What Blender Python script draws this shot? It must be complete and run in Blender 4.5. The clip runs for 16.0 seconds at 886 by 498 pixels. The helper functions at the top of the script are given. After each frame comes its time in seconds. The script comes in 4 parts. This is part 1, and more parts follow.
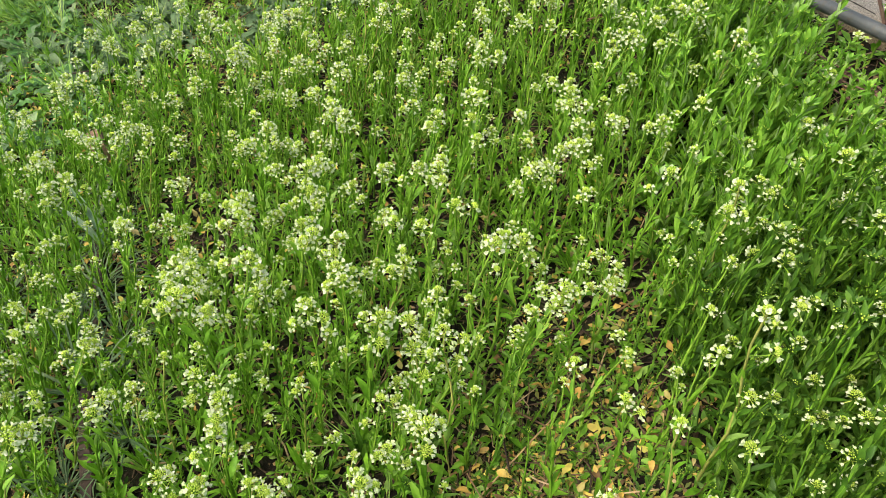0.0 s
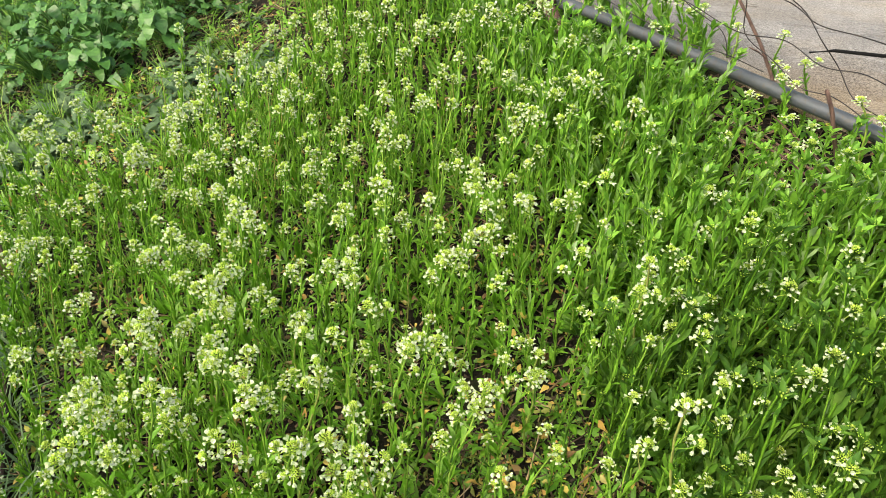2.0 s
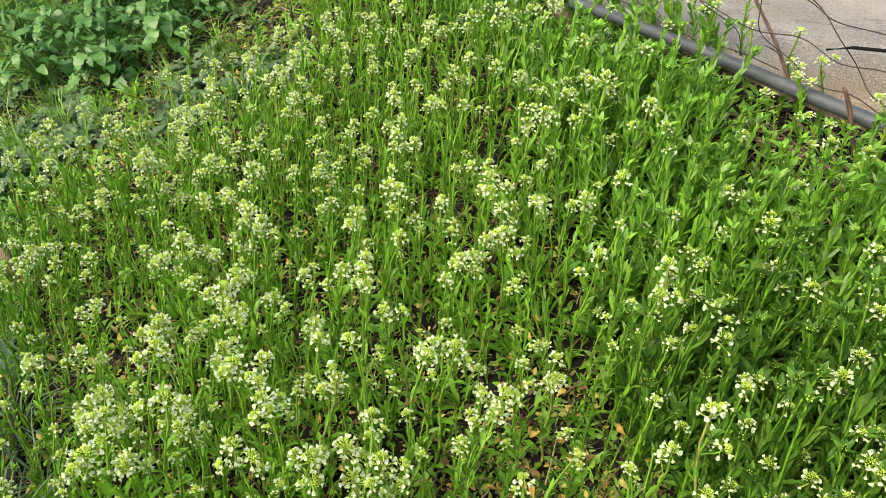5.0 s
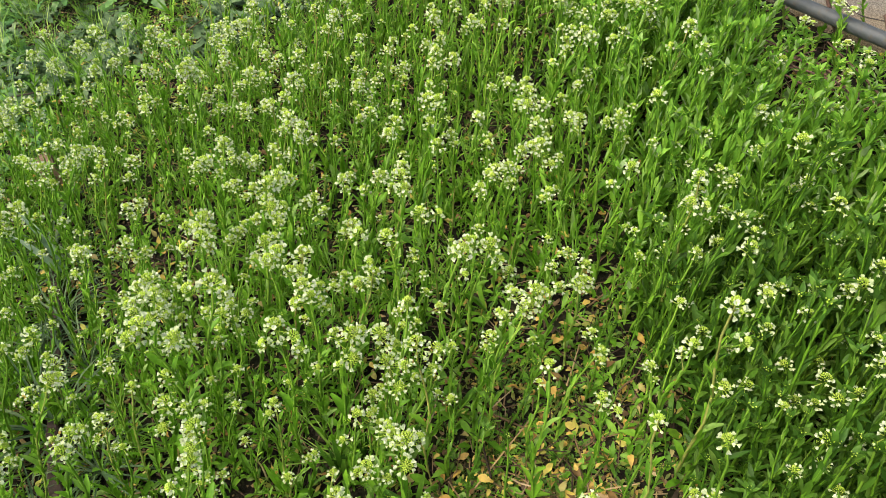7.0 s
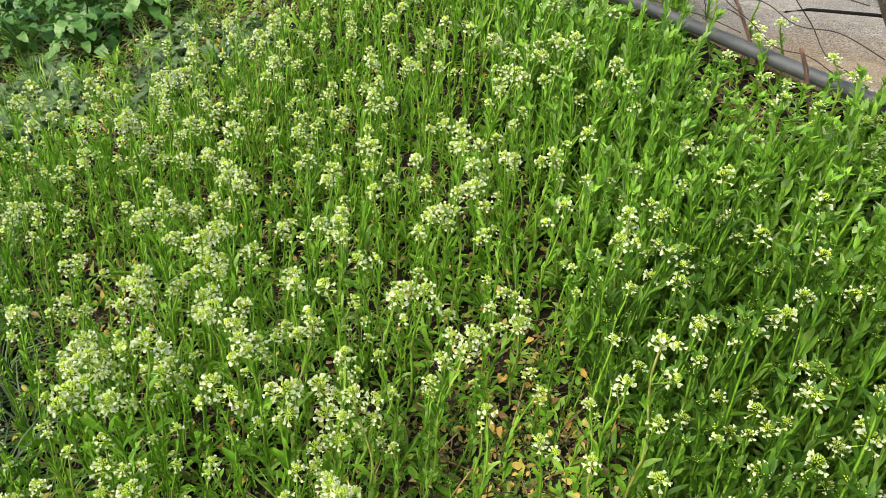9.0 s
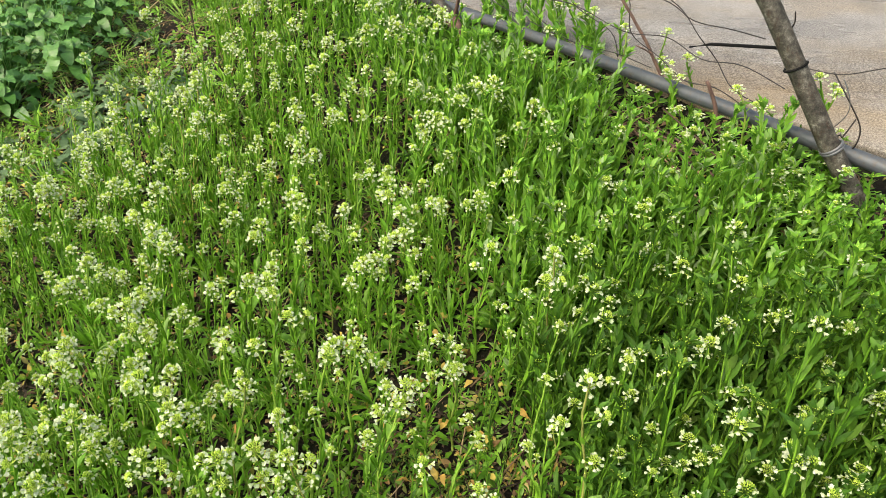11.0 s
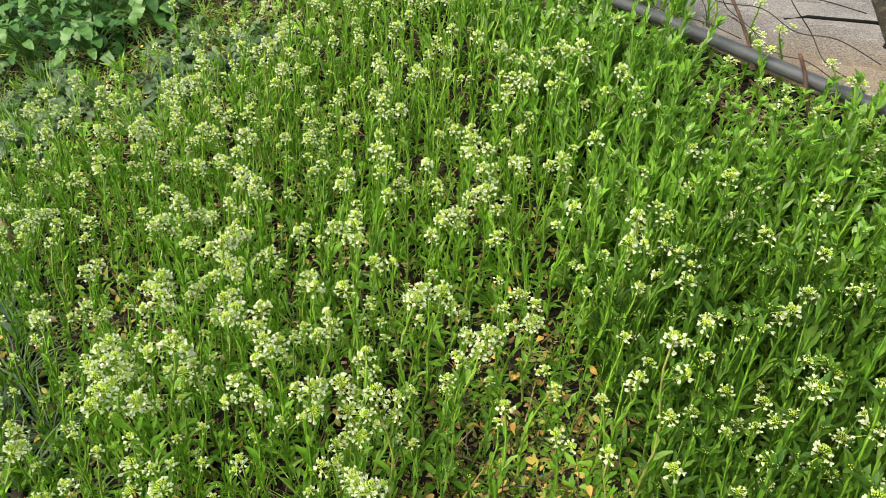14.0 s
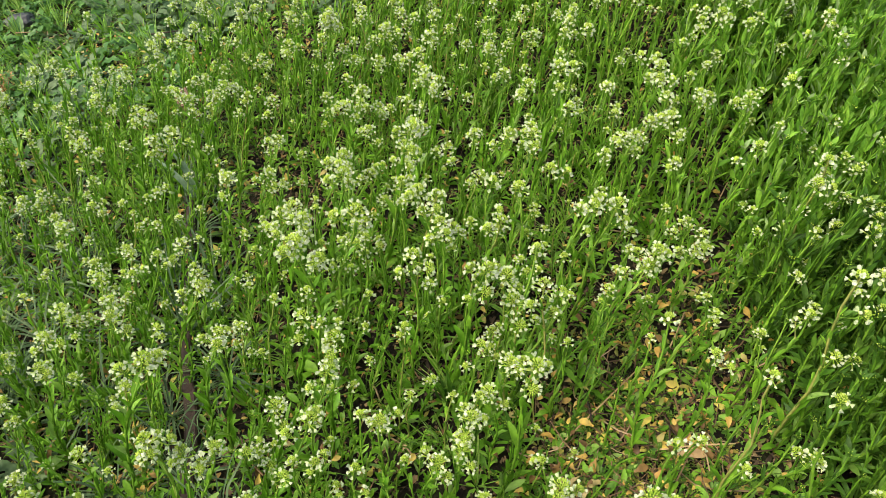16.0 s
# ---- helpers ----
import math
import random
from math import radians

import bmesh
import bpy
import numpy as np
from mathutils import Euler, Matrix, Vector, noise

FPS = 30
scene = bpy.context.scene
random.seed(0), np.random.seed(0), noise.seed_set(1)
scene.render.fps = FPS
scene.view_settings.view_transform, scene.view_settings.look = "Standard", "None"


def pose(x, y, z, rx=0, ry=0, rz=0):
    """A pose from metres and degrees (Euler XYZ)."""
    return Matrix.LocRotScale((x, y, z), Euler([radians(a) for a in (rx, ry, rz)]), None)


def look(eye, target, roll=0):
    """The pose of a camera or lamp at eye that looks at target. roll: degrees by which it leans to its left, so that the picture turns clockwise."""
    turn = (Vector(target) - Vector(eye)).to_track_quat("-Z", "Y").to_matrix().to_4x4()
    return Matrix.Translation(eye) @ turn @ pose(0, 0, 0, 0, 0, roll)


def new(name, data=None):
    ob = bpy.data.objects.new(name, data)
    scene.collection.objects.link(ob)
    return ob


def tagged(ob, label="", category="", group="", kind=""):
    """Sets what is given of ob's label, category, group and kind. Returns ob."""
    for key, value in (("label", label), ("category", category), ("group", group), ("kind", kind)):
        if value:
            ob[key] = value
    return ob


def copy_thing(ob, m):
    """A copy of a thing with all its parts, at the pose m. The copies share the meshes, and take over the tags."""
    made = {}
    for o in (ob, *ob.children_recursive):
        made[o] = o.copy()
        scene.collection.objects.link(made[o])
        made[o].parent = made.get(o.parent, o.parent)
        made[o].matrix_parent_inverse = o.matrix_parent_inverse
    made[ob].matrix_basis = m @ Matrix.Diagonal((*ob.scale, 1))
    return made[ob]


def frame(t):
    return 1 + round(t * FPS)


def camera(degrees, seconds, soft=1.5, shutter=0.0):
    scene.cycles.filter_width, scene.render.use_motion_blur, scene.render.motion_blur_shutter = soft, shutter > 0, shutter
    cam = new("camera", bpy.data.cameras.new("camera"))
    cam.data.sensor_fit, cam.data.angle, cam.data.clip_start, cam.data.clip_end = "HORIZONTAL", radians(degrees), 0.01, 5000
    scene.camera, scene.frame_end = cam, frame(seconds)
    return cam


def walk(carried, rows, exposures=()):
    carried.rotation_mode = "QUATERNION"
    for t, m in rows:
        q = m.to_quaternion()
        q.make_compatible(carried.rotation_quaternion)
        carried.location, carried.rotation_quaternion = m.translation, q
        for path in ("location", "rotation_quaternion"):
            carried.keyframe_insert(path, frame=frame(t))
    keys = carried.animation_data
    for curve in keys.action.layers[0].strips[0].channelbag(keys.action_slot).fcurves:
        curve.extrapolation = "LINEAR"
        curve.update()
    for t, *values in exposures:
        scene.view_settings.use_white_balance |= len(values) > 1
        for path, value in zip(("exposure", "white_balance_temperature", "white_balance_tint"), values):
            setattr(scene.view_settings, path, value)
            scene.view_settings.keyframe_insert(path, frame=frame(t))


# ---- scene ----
cam = camera(60.0, 16.0, soft=0.6)

PATH = [
    (0, (0.47, -0.008, 1.468), (-0.487, 1.093, 0.101), -16.4),
    (0.5, (0.476, 0.036, 1.48), (-0.456, 1.188, 0.136), -16.3),
    (1, (0.485, 0.088, 1.501), (-0.42, 1.282, 0.175), -16.7),
    (1.5, (0.491, 0.125, 1.507), (-0.386, 1.35, 0.191), -17.2),
    (2, (0.487, 0.134, 1.502), (-0.362, 1.373, 0.181), -17.7),
    (2.5, (0.482, 0.143, 1.493), (-0.346, 1.388, 0.165), -18.1),
    (3, (0.476, 0.152, 1.492), (-0.351, 1.403, 0.169), -18.2),
    (3.2, (0.47, 0.153, 1.498), (-0.357, 1.406, 0.177), -18.2),
    (5.3, (0.454, 0.131, 1.503), (-0.405, 1.36, 0.18), -18.3),
    (5.5, (0.454, 0.113, 1.492), (-0.408, 1.327, 0.156), -18.4),
    (6, (0.449, 0.064, 1.477), (-0.429, 1.227, 0.107), -18.6),
    (6.5, (0.446, 0.018, 1.474), (-0.44, 1.151, 0.085), -18.3),
    (7, (0.458, 0.014, 1.477), (-0.42, 1.149, 0.083), -17.8),
    (7.5, (0.47, 0.035, 1.49), (-0.399, 1.185, 0.103), -17.4),
    (8, (0.47, 0.039, 1.494), (-0.393, 1.212, 0.123), -17.1),
    (8.5, (0.485, 0.042, 1.491), (-0.365, 1.233, 0.127), -17.4),
    (9, (0.516, 0.061, 1.493), (-0.299, 1.278, 0.132), -17.7),
    (9.5, (0.545, 0.077, 1.493), (-0.224, 1.321, 0.129), -17.9),
    (9.7, (0.552, 0.08, 1.488), (-0.2, 1.334, 0.124), -17.8),
    (11.8, (0.562, 0.105, 1.517), (-0.121, 1.451, 0.205), -18.1),
    (12, (0.567, 0.106, 1.517), (-0.115, 1.455, 0.208), -18.4),
    (12.5, (0.571, 0.106, 1.516), (-0.115, 1.461, 0.215), -18.7),
    (13, (0.565, 0.099, 1.527), (-0.145, 1.437, 0.222), -18.8),
    (13.5, (0.538, 0.068, 1.534), (-0.223, 1.368, 0.219), -18.6),
    (13.8, (0.515, 0.036, 1.542), (-0.274, 1.297, 0.205), -18.1),
    (14, (0.497, 0.015, 1.542), (-0.304, 1.239, 0.179), -17.8),
    (14.5, (0.47, -0.069, 1.5), (-0.376, 1.075, 0.095), -17.5),
    (15, (0.448, -0.12, 1.496), (-0.437, 0.959, 0.064), -17.4),
    (15.5, (0.435, -0.149, 1.514), (-0.511, 0.895, 0.094), -17.0),
    (16, (0.408, -0.163, 1.539), (-0.599, 0.857, 0.144), -16.4),
]
EV = 1.53
walk(cam, [(t, look(eye, target, roll)) for t, eye, target, roll in PATH], [(t, EV + e, 7600, 6) for t, e in ((0, 0.11), (3.0, 0.24), (7.0, -0.03), (9.5, 0.09), (12.5, 0.1), (16, -0.05))])

# ---- sky, soft sun, exposure ----
world = bpy.data.worlds.new("overcast_sky")
scene.world = world
world.use_nodes = True
wn = world.node_tree
sky = wn.nodes.new("ShaderNodeTexSky")
sky.sky_type, sky.sun_disc = "NISHITA", False
sky.sun_elevation, sky.sun_rotation = radians(64), radians(200)
sky.air_density, sky.dust_density, sky.ozone_density = 1.0, 4.0, 1.0
wn.links.new(sky.outputs[0], wn.nodes["Background"].inputs[0])
wn.nodes["Background"].inputs[1].default_value = 0.10
sun = new("sun", bpy.data.lights.new("sun", "SUN"))
sun.data.energy, sun.data.angle, sun.data.color = 1.4, radians(45), (1.0, 0.97, 0.92)
sun.matrix_world = look((-1.1, -1.6, 4.0), (0, 0, 0))

# ---- plan: u runs along the bed, v across it towards the fence ----
DU, DV = Vector((-0.814, 0.581, 0)), Vector((0.581, 0.814, 0))
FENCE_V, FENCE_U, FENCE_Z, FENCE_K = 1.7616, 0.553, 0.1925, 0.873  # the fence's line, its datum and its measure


def smooth(a, b, x):
    x = min(1.0, max(0.0, (x - a) / (b - a)))
    return x * x * (3 - 2 * x)


def bank(u, v):
    """The bed rises to the fence and the yard behind it."""
    return 0.22 * smooth(0.95, 1.7, v) * (1 - 0.5 * smooth(2.6, 3.6, u) * (1 - smooth(1.6, 2.0, v)))


def height(u, v):
    """The ground's height."""
    h = bank(u, v) + 0.012 * noise.noise((u * 2.3, v * 2.3, 0.3)) + 0.009 * noise.noise((u * 11, v * 11, 3.1)) + 0.005 * noise.noise((u * 29, v * 29, 5.1))
    return h


def at(u, v, z=0.0):
    p = DU * u + DV * v
    return Vector((p.x, p.y, z))


def on_ground(u, v, up=0.0):
    return at(u, v, height(u, v) + up)


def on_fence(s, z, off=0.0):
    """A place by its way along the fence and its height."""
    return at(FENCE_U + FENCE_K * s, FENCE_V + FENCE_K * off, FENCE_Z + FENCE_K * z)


# ---- materials ----
def material(name):
    m = bpy.data.materials.new(name)
    m.use_nodes = True
    return m, m.node_tree, m.node_tree.nodes["Principled BSDF"]


def ramp(nt, fac, stops):
    r = nt.nodes.new("ShaderNodeValToRGB")
    while len(r.color_ramp.elements) < len(stops):
        r.color_ramp.elements.new(0.5)
    for e, (p, c) in zip(r.color_ramp.elements, stops):
        e.position, e.color = p, (*c, 1)
    nt.links.new(fac, r.inputs[0])
    return r.outputs[0]


def noise_tex(nt, scale, detail=4, rough=0.55, dims=None):
    n = nt.nodes.new("ShaderNodeTexNoise")
    n.inputs["Scale"].default_value, n.inputs["Detail"].default_value, n.inputs["Roughness"].default_value = scale, detail, rough
    co = nt.nodes.new("ShaderNodeNewGeometry")
    if dims:
        mp = nt.nodes.new("ShaderNodeMapping")
        mp.inputs["Scale"].default_value = dims[:3]
        if len(dims) > 3:
            mp.vector_type = "TEXTURE"
            mp.inputs["Rotation"].default_value = (0, 0, radians(dims[3]))
        nt.links.new(co.outputs["Position"], mp.inputs[0])
        nt.links.new(mp.outputs[0], n.inputs["Vector"])
    else:
        nt.links.new(co.outputs["Position"], n.inputs["Vector"])
    return n.outputs["Fac"]


def math_node(nt, op, a, b):
    n = nt.nodes.new("ShaderNodeMath")
    n.operation = op
    for i, x in enumerate((a, b)):
        if isinstance(x, (int, float)):
            n.inputs[i].default_value = x
        else:
            nt.links.new(x, n.inputs[i])
    return n.outputs[0]


def mix_color(nt, fac, a, b, mode="MIX"):
    n = nt.nodes.new("ShaderNodeMix")
    n.data_type, n.blend_type = "RGBA", mode
    for sock, x in ((n.inputs[0], fac), (n.inputs[6], a), (n.inputs[7], b)):
        if isinstance(x, (int, float)):
            sock.default_value = x
        elif isinstance(x, tuple):
            sock.default_value = (*x, 1)
        else:
            nt.links.new(x, sock)
    return n.outputs[2]


def bump(nt, bsdf, h, strength, distance):
    b = nt.nodes.new("ShaderNodeBump")
    b.inputs["Strength"].default_value, b.inputs["Distance"].default_value = strength, distance
    nt.links.new(h, b.inputs["Height"])
    nt.links.new(b.outputs[0], bsdf.inputs["Normal"])


def own_random(nt):
    """A random value for each object and each loose piece of its mesh."""
    o, g = nt.nodes.new("ShaderNodeObjectInfo"), nt.nodes.new("ShaderNodeNewGeometry")
    return math_node(nt, "FRACT", math_node(nt, "ADD", o.outputs["Random"], g.outputs["Random Per Island"]), 0.0)


def plant_material(name, stops, rough=0.5, thin=0.3, blotch=60.0, spec=0.35):
    """Leaf tissue: its colour varies from piece to piece, with fine mottling; some light passes through."""
    m, nt, b = material(name)
    col = ramp(nt, own_random(nt), stops)
    mott = ramp(nt, noise_tex(nt, blotch, 3), [(0.3, (0.72, 0.72, 0.72)), (0.7, (1.18, 1.15, 1.1))])
    col = mix_color(nt, 1.0, col, mott, "MULTIPLY")
    nt.links.new(col, b.inputs["Base Color"])
    b.inputs["Roughness"].default_value = rough
    b.inputs["Specular IOR Level"].default_value = spec
    bump(nt, b, noise_tex(nt, blotch * 6, 2), 0.25, 0.001)
    if thin:
        tr, mx = nt.nodes.new("ShaderNodeBsdfTranslucent"), nt.nodes.new("ShaderNodeMixShader")
        nt.links.new(col, tr.inputs[0])
        mx.inputs[0].default_value = thin
        nt.links.new(b.outputs[0], mx.inputs[1])
        nt.links.new(tr.outputs[0], mx.inputs[2])
        nt.links.new(mx.outputs[0], nt.nodes["Material Output"].inputs[0])
    return m


M_STEM = plant_material("stem_green", [(0, (0.1, 0.231, 0.0198)), (0.5, (0.15, 0.315, 0.0288)), (0.85, (0.23, 0.399, 0.054)), (1, (0.3, 0.3, 0.09))], 0.6, 0.15)
M_STALK = plant_material("leafy_stalk_green", [(0, (0.0948, 0.24, 0.0169)), (0.6, (0.149, 0.336, 0.0283)), (1, (0.244, 0.431, 0.0565))], 0.5, 0.15)
M_LEAF = plant_material("leaf_green", [(0, (0.0824, 0.231, 0.0155)), (0.4, (0.137, 0.347, 0.0236)), (0.8, (0.203, 0.432, 0.0382)), (1, (0.25, 0.421, 0.111))], 0.55, 0.34, spec=0.35)
M_FRESH = plant_material("fresh_leaf_green", [(0, (0.0749, 0.214, 0.0211)), (0.4, (0.161, 0.384, 0.0398)), (0.75, (0.247, 0.497, 0.0609)), (0.9, (0.243, 0.408, 0.129)), (1, (0.334, 0.475, 0.234))], 0.58, 0.38, spec=0.32)
# deep green leaves, darkened further: the shade of dense growth is in the colour
M_DEEP_SHADED = plant_material("deep_shaded_leaf_green", [(0, (0.0313, 0.102, 0.00938)), (0.5, (0.0627, 0.171, 0.0153)), (0.85, (0.103, 0.238, 0.0257)), (1, (0.164, 0.291, 0.0585))], 0.55, 0.3, spec=0.32)
M_BUD = plant_material("bud_yellow_green", [(0, (0.381, 0.6, 0.0647)), (0.5, (0.528, 0.731, 0.111)), (1, (0.696, 0.84, 0.204))], 0.55, 0.35)
M_PETAL = plant_material("petal_white", [(0, (0.553, 0.679, 0.37)), (0.35, (0.65, 0.747, 0.475)), (0.75, (0.728, 0.795, 0.59)), (1, (0.805, 0.844, 0.704))], 0.6, 0.3)
M_GRASS = plant_material("grass_green", [(0.0, (0.1, 0.24, 0.03)), (0.6, (0.17, 0.36, 0.045)), (1.0, (0.3, 0.44, 0.1))], 0.45, 0.3)
M_GREY = plant_material("grey_green_leaf", [(0.0, (0.05, 0.11, 0.045)), (0.5, (0.085, 0.16, 0.07)), (1.0, (0.15, 0.23, 0.11))], 0.6, 0.25)
M_BROAD = plant_material("broad_leaf_green", [(0, (0.0396, 0.13, 0.0238)), (0.5, (0.066, 0.195, 0.0372)), (1, (0.112, 0.266, 0.061))], 0.42, 0.28, 40.0, 0.5)
M_YELLOW = plant_material("yellowed_leaf", [(0.0, (0.09, 0.055, 0.03)), (0.2, (0.2, 0.12, 0.05)), (0.4, (0.5, 0.31, 0.08)), (0.65, (0.68, 0.5, 0.13)), (0.82, (0.46, 0.44, 0.09)), (1.0, (0.44, 0.34, 0.19))], 0.55, 0.25)
M_BASAL = plant_material("basal_leaf", [(0.0, (0.05, 0.13, 0.018)), (0.45, (0.1, 0.22, 0.03)), (0.62, (0.16, 0.23, 0.04)), (0.76, (0.34, 0.33, 0.07)), (0.88, (0.56, 0.43, 0.12)), (0.95, (0.42, 0.24, 0.08)), (1.0, (0.2, 0.11, 0.06))], 0.55, 0.25)
M_DRY = plant_material("dry_litter", [(0, (0.0255, 0.017, 0.0119)), (0.4, (0.0765, 0.0467, 0.0298)), (0.75, (0.221, 0.145, 0.0765)), (1, (0.425, 0.323, 0.204))], 0.75, 0.0)


M_OLIVE = plant_material("olive_leaf", [(0.0, (0.07, 0.1, 0.02)), (0.5, (0.13, 0.17, 0.03)), (0.85, (0.26, 0.26, 0.05)), (1.0, (0.4, 0.33, 0.07))], 0.55, 0.25)
M_CHIP = plant_material("brown_leaf_shreds", [(0, (0.0174, 0.0128, 0.00798)), (0.5, (0.0645, 0.0432, 0.024)), (0.85, (0.161, 0.112, 0.0571)), (1, (0.335, 0.242, 0.114))], 0.8, 0.0)
M_GLAUCOUS = plant_material("glaucous_blade", [(0.0, (0.2, 0.33, 0.2)), (1.0, (0.32, 0.45, 0.32))], 0.5, 0.3)
M_RUSTY = plant_material("rusty_dead_leaf", [(0.0, (0.16, 0.07, 0.03)), (0.6, (0.36, 0.17, 0.07)), (1.0, (0.5, 0.28, 0.13))], 0.7, 0.2)
M_STRAW = plant_material("pale_straw", [(0.0, (0.36, 0.25, 0.13)), (1.0, (0.5, 0.37, 0.2))], 0.7, 0.0)


def soil_material():
    m, nt, b = material("damp_soil")
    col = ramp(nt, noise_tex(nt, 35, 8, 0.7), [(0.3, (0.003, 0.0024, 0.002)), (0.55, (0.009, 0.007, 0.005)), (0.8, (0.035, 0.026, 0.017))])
    moss = ramp(nt, noise_tex(nt, 9.0, 7, 0.7), [(0.45, (0, 0, 0)), (0.75, (1, 1, 1))])
    col = mix_color(nt, math_node(nt, "MULTIPLY", moss, 0.3), col, (0.06, 0.09, 0.025))
    nt.links.new(col, b.inputs["Base Color"])
    b.inputs["Roughness"].default_value = 0.9
    b.inputs["Specular IOR Level"].default_value = 0.15
    bump(nt, b, noise_tex(nt, 120, 6, 0.7), 0.8, 0.01)
    return m


def concrete_material():
    """Worn wet concrete: a film of water in the hollows, brown silt, exposed grit."""
    m, nt, b = material("wet_concrete")
    base = ramp(nt, noise_tex(nt, 9, 6, 0.6), [(0.3, (0.17, 0.16, 0.15)), (0.7, (0.25, 0.237, 0.222))])
    silt = ramp(nt, noise_tex(nt, 2.2, 6, 0.65, (2.6, 0.7, 1.0, -15)), [(0.42, (0, 0, 0)), (0.62, (1, 1, 1))])
    col = mix_color(nt, math_node(nt, "MULTIPLY", silt, 0.7), base, (0.21, 0.155, 0.085))
    grit = ramp(nt, noise_tex(nt, 230, 4, 0.85), [(0.36, (0.4, 0.38, 0.36)), (0.5, (0.97, 0.97, 0.97)), (0.64, (1.7, 1.7, 1.7))])
    col = mix_color(nt, 1.0, col, grit, "MULTIPLY")
    wet = ramp(nt, noise_tex(nt, 3.0, 5, 0.6, (2.6, 0.55, 1.0, -15)), [(0.4, (0, 0, 0)), (0.58, (1, 1, 1))])
    col = mix_color(nt, math_node(nt, "MULTIPLY", wet, 0.6), col, mix_color(nt, 1.0, col, (0.6, 0.58, 0.55), "MULTIPLY"))
    nt.links.new(col, b.inputs["Base Color"])
    nt.links.new(ramp(nt, wet, [(0.0, (0.55, 0.55, 0.55)), (1.0, (0.1, 0.1, 0.1))]), b.inputs["Roughness"])
    bump(nt, b, noise_tex(nt, 220, 4, 0.75), 0.5, 0.003)
    return m


def metal_material(name, grey, rust, amount, rough, metal):
    m, nt, b = material(name)
    r = ramp(nt, noise_tex(nt, 48, 8, 0.72), [(amount, (0, 0, 0)), (amount + 0.16, (1, 1, 1))])
    g = mix_color(nt, noise_tex(nt, 60, 5, 0.6), tuple(c * 0.65 for c in grey), tuple(min(1, c * 1.3) for c in grey))
    rc = mix_color(nt, noise_tex(nt, 90, 4), tuple(c * 0.45 for c in rust), rust)
    nt.links.new(mix_color(nt, r, g, rc), b.inputs["Base Color"])
    nt.links.new(ramp(nt, r, [(0, (rough,) * 3), (1, (0.8,) * 3)]), b.inputs["Roughness"])
    nt.links.new(math_node(nt, "MULTIPLY", math_node(nt, "SUBTRACT", 1.0, r), metal), b.inputs["Metallic"])
    bump(nt, b, noise_tex(nt, 150, 5, 0.7), 0.4, 0.002)
    return m


def pole_material():
    """Old grey paint on steel, pitted dark, with red rust in patches and pale scuffs."""
    m, nt, b = material("rusty_painted_steel")
    paint = ramp(nt, noise_tex(nt, 44, 8, 0.8), [(0.33, (0.01, 0.012, 0.009)), (0.46, (0.045, 0.041, 0.033)), (0.57, (0.1, 0.095, 0.078)), (0.68, (0.24, 0.23, 0.2))])
    rust = ramp(nt, noise_tex(nt, 30, 8, 0.8, (2.0, 2.0, 0.7)), [(0.52, (0, 0, 0)), (0.66, (1, 1, 1))])
    col = mix_color(nt, math_node(nt, "MULTIPLY", rust, 0.8), paint, (0.05, 0.026, 0.016))
    pits = ramp(nt, noise_tex(nt, 210, 6, 0.75), [(0.3, (0.35, 0.33, 0.3)), (0.5, (1, 1, 1)), (0.7, (1.25, 1.25, 1.2))])
    nt.links.new(mix_color(nt, 1.0, col, pits, "MULTIPLY"), b.inputs["Base Color"])
    b.inputs["Roughness"].default_value = 0.55
    b.inputs["Specular IOR Level"].default_value = 0.25
    bump(nt, b, noise_tex(nt, 130, 5, 0.7), 0.5, 0.002)
    return m


def wood_material(name, dark, light, dims):
    m, nt, b = material(name)
    col = ramp(nt, noise_tex(nt, 40, 6, 0.65, dims), [(0.3, dark), (0.7, light)])
    nt.links.new(col, b.inputs["Base Color"])
    b.inputs["Roughness"].default_value = 0.8
    bump(nt, b, noise_tex(nt, 60, 6, 0.7, dims), 0.7, 0.004)
    return m


M_SOIL, M_CONCRETE = soil_material(), concrete_material()
M_PIPE = metal_material("dull_grey_pipe", (0.078, 0.087, 0.097), (0.13, 0.105, 0.08), 0.53, 0.42, 0.25)
M_POLE = pole_material()
M_WIRE = metal_material("rusty_wire", (0.024, 0.02, 0.018), (0.03, 0.015, 0.01), 0.5, 0.6, 0.2)
M_STEELWIRE = metal_material("galvanised_wire", (0.13, 0.135, 0.14), (0.08, 0.06, 0.04), 0.7, 0.45, 0.3)
M_ROD = metal_material("black_iron_rod", (0.008, 0.008, 0.008), (0.02, 0.012, 0.01), 0.7, 0.7, 0.0)
M_ROD.node_tree.nodes["Principled BSDF"].inputs["Specular IOR Level"].default_value = 0.08
M_BARK = wood_material("brown_bark", (0.05, 0.025, 0.02), (0.17, 0.1, 0.075), (3.0, 3.0, 0.6))
M_SAPLING = wood_material("dark_bark", (0.016, 0.011, 0.009), (0.07, 0.045, 0.035), (3.0, 3.0, 0.6))
M_STONE = metal_material("dark_stone", (0.045, 0.048, 0.055), (0.09, 0.08, 0.07), 0.6, 0.35, 0.0)
M_STAKE = wood_material("pale_brown_wood", (0.1, 0.06, 0.04), (0.26, 0.17, 0.11), (3.0, 3.0, 0.6))
M_BOARD = wood_material("weathered_board", (0.018, 0.011, 0.008), (0.06, 0.036, 0.026), (0.8, 0.8, 4.0))


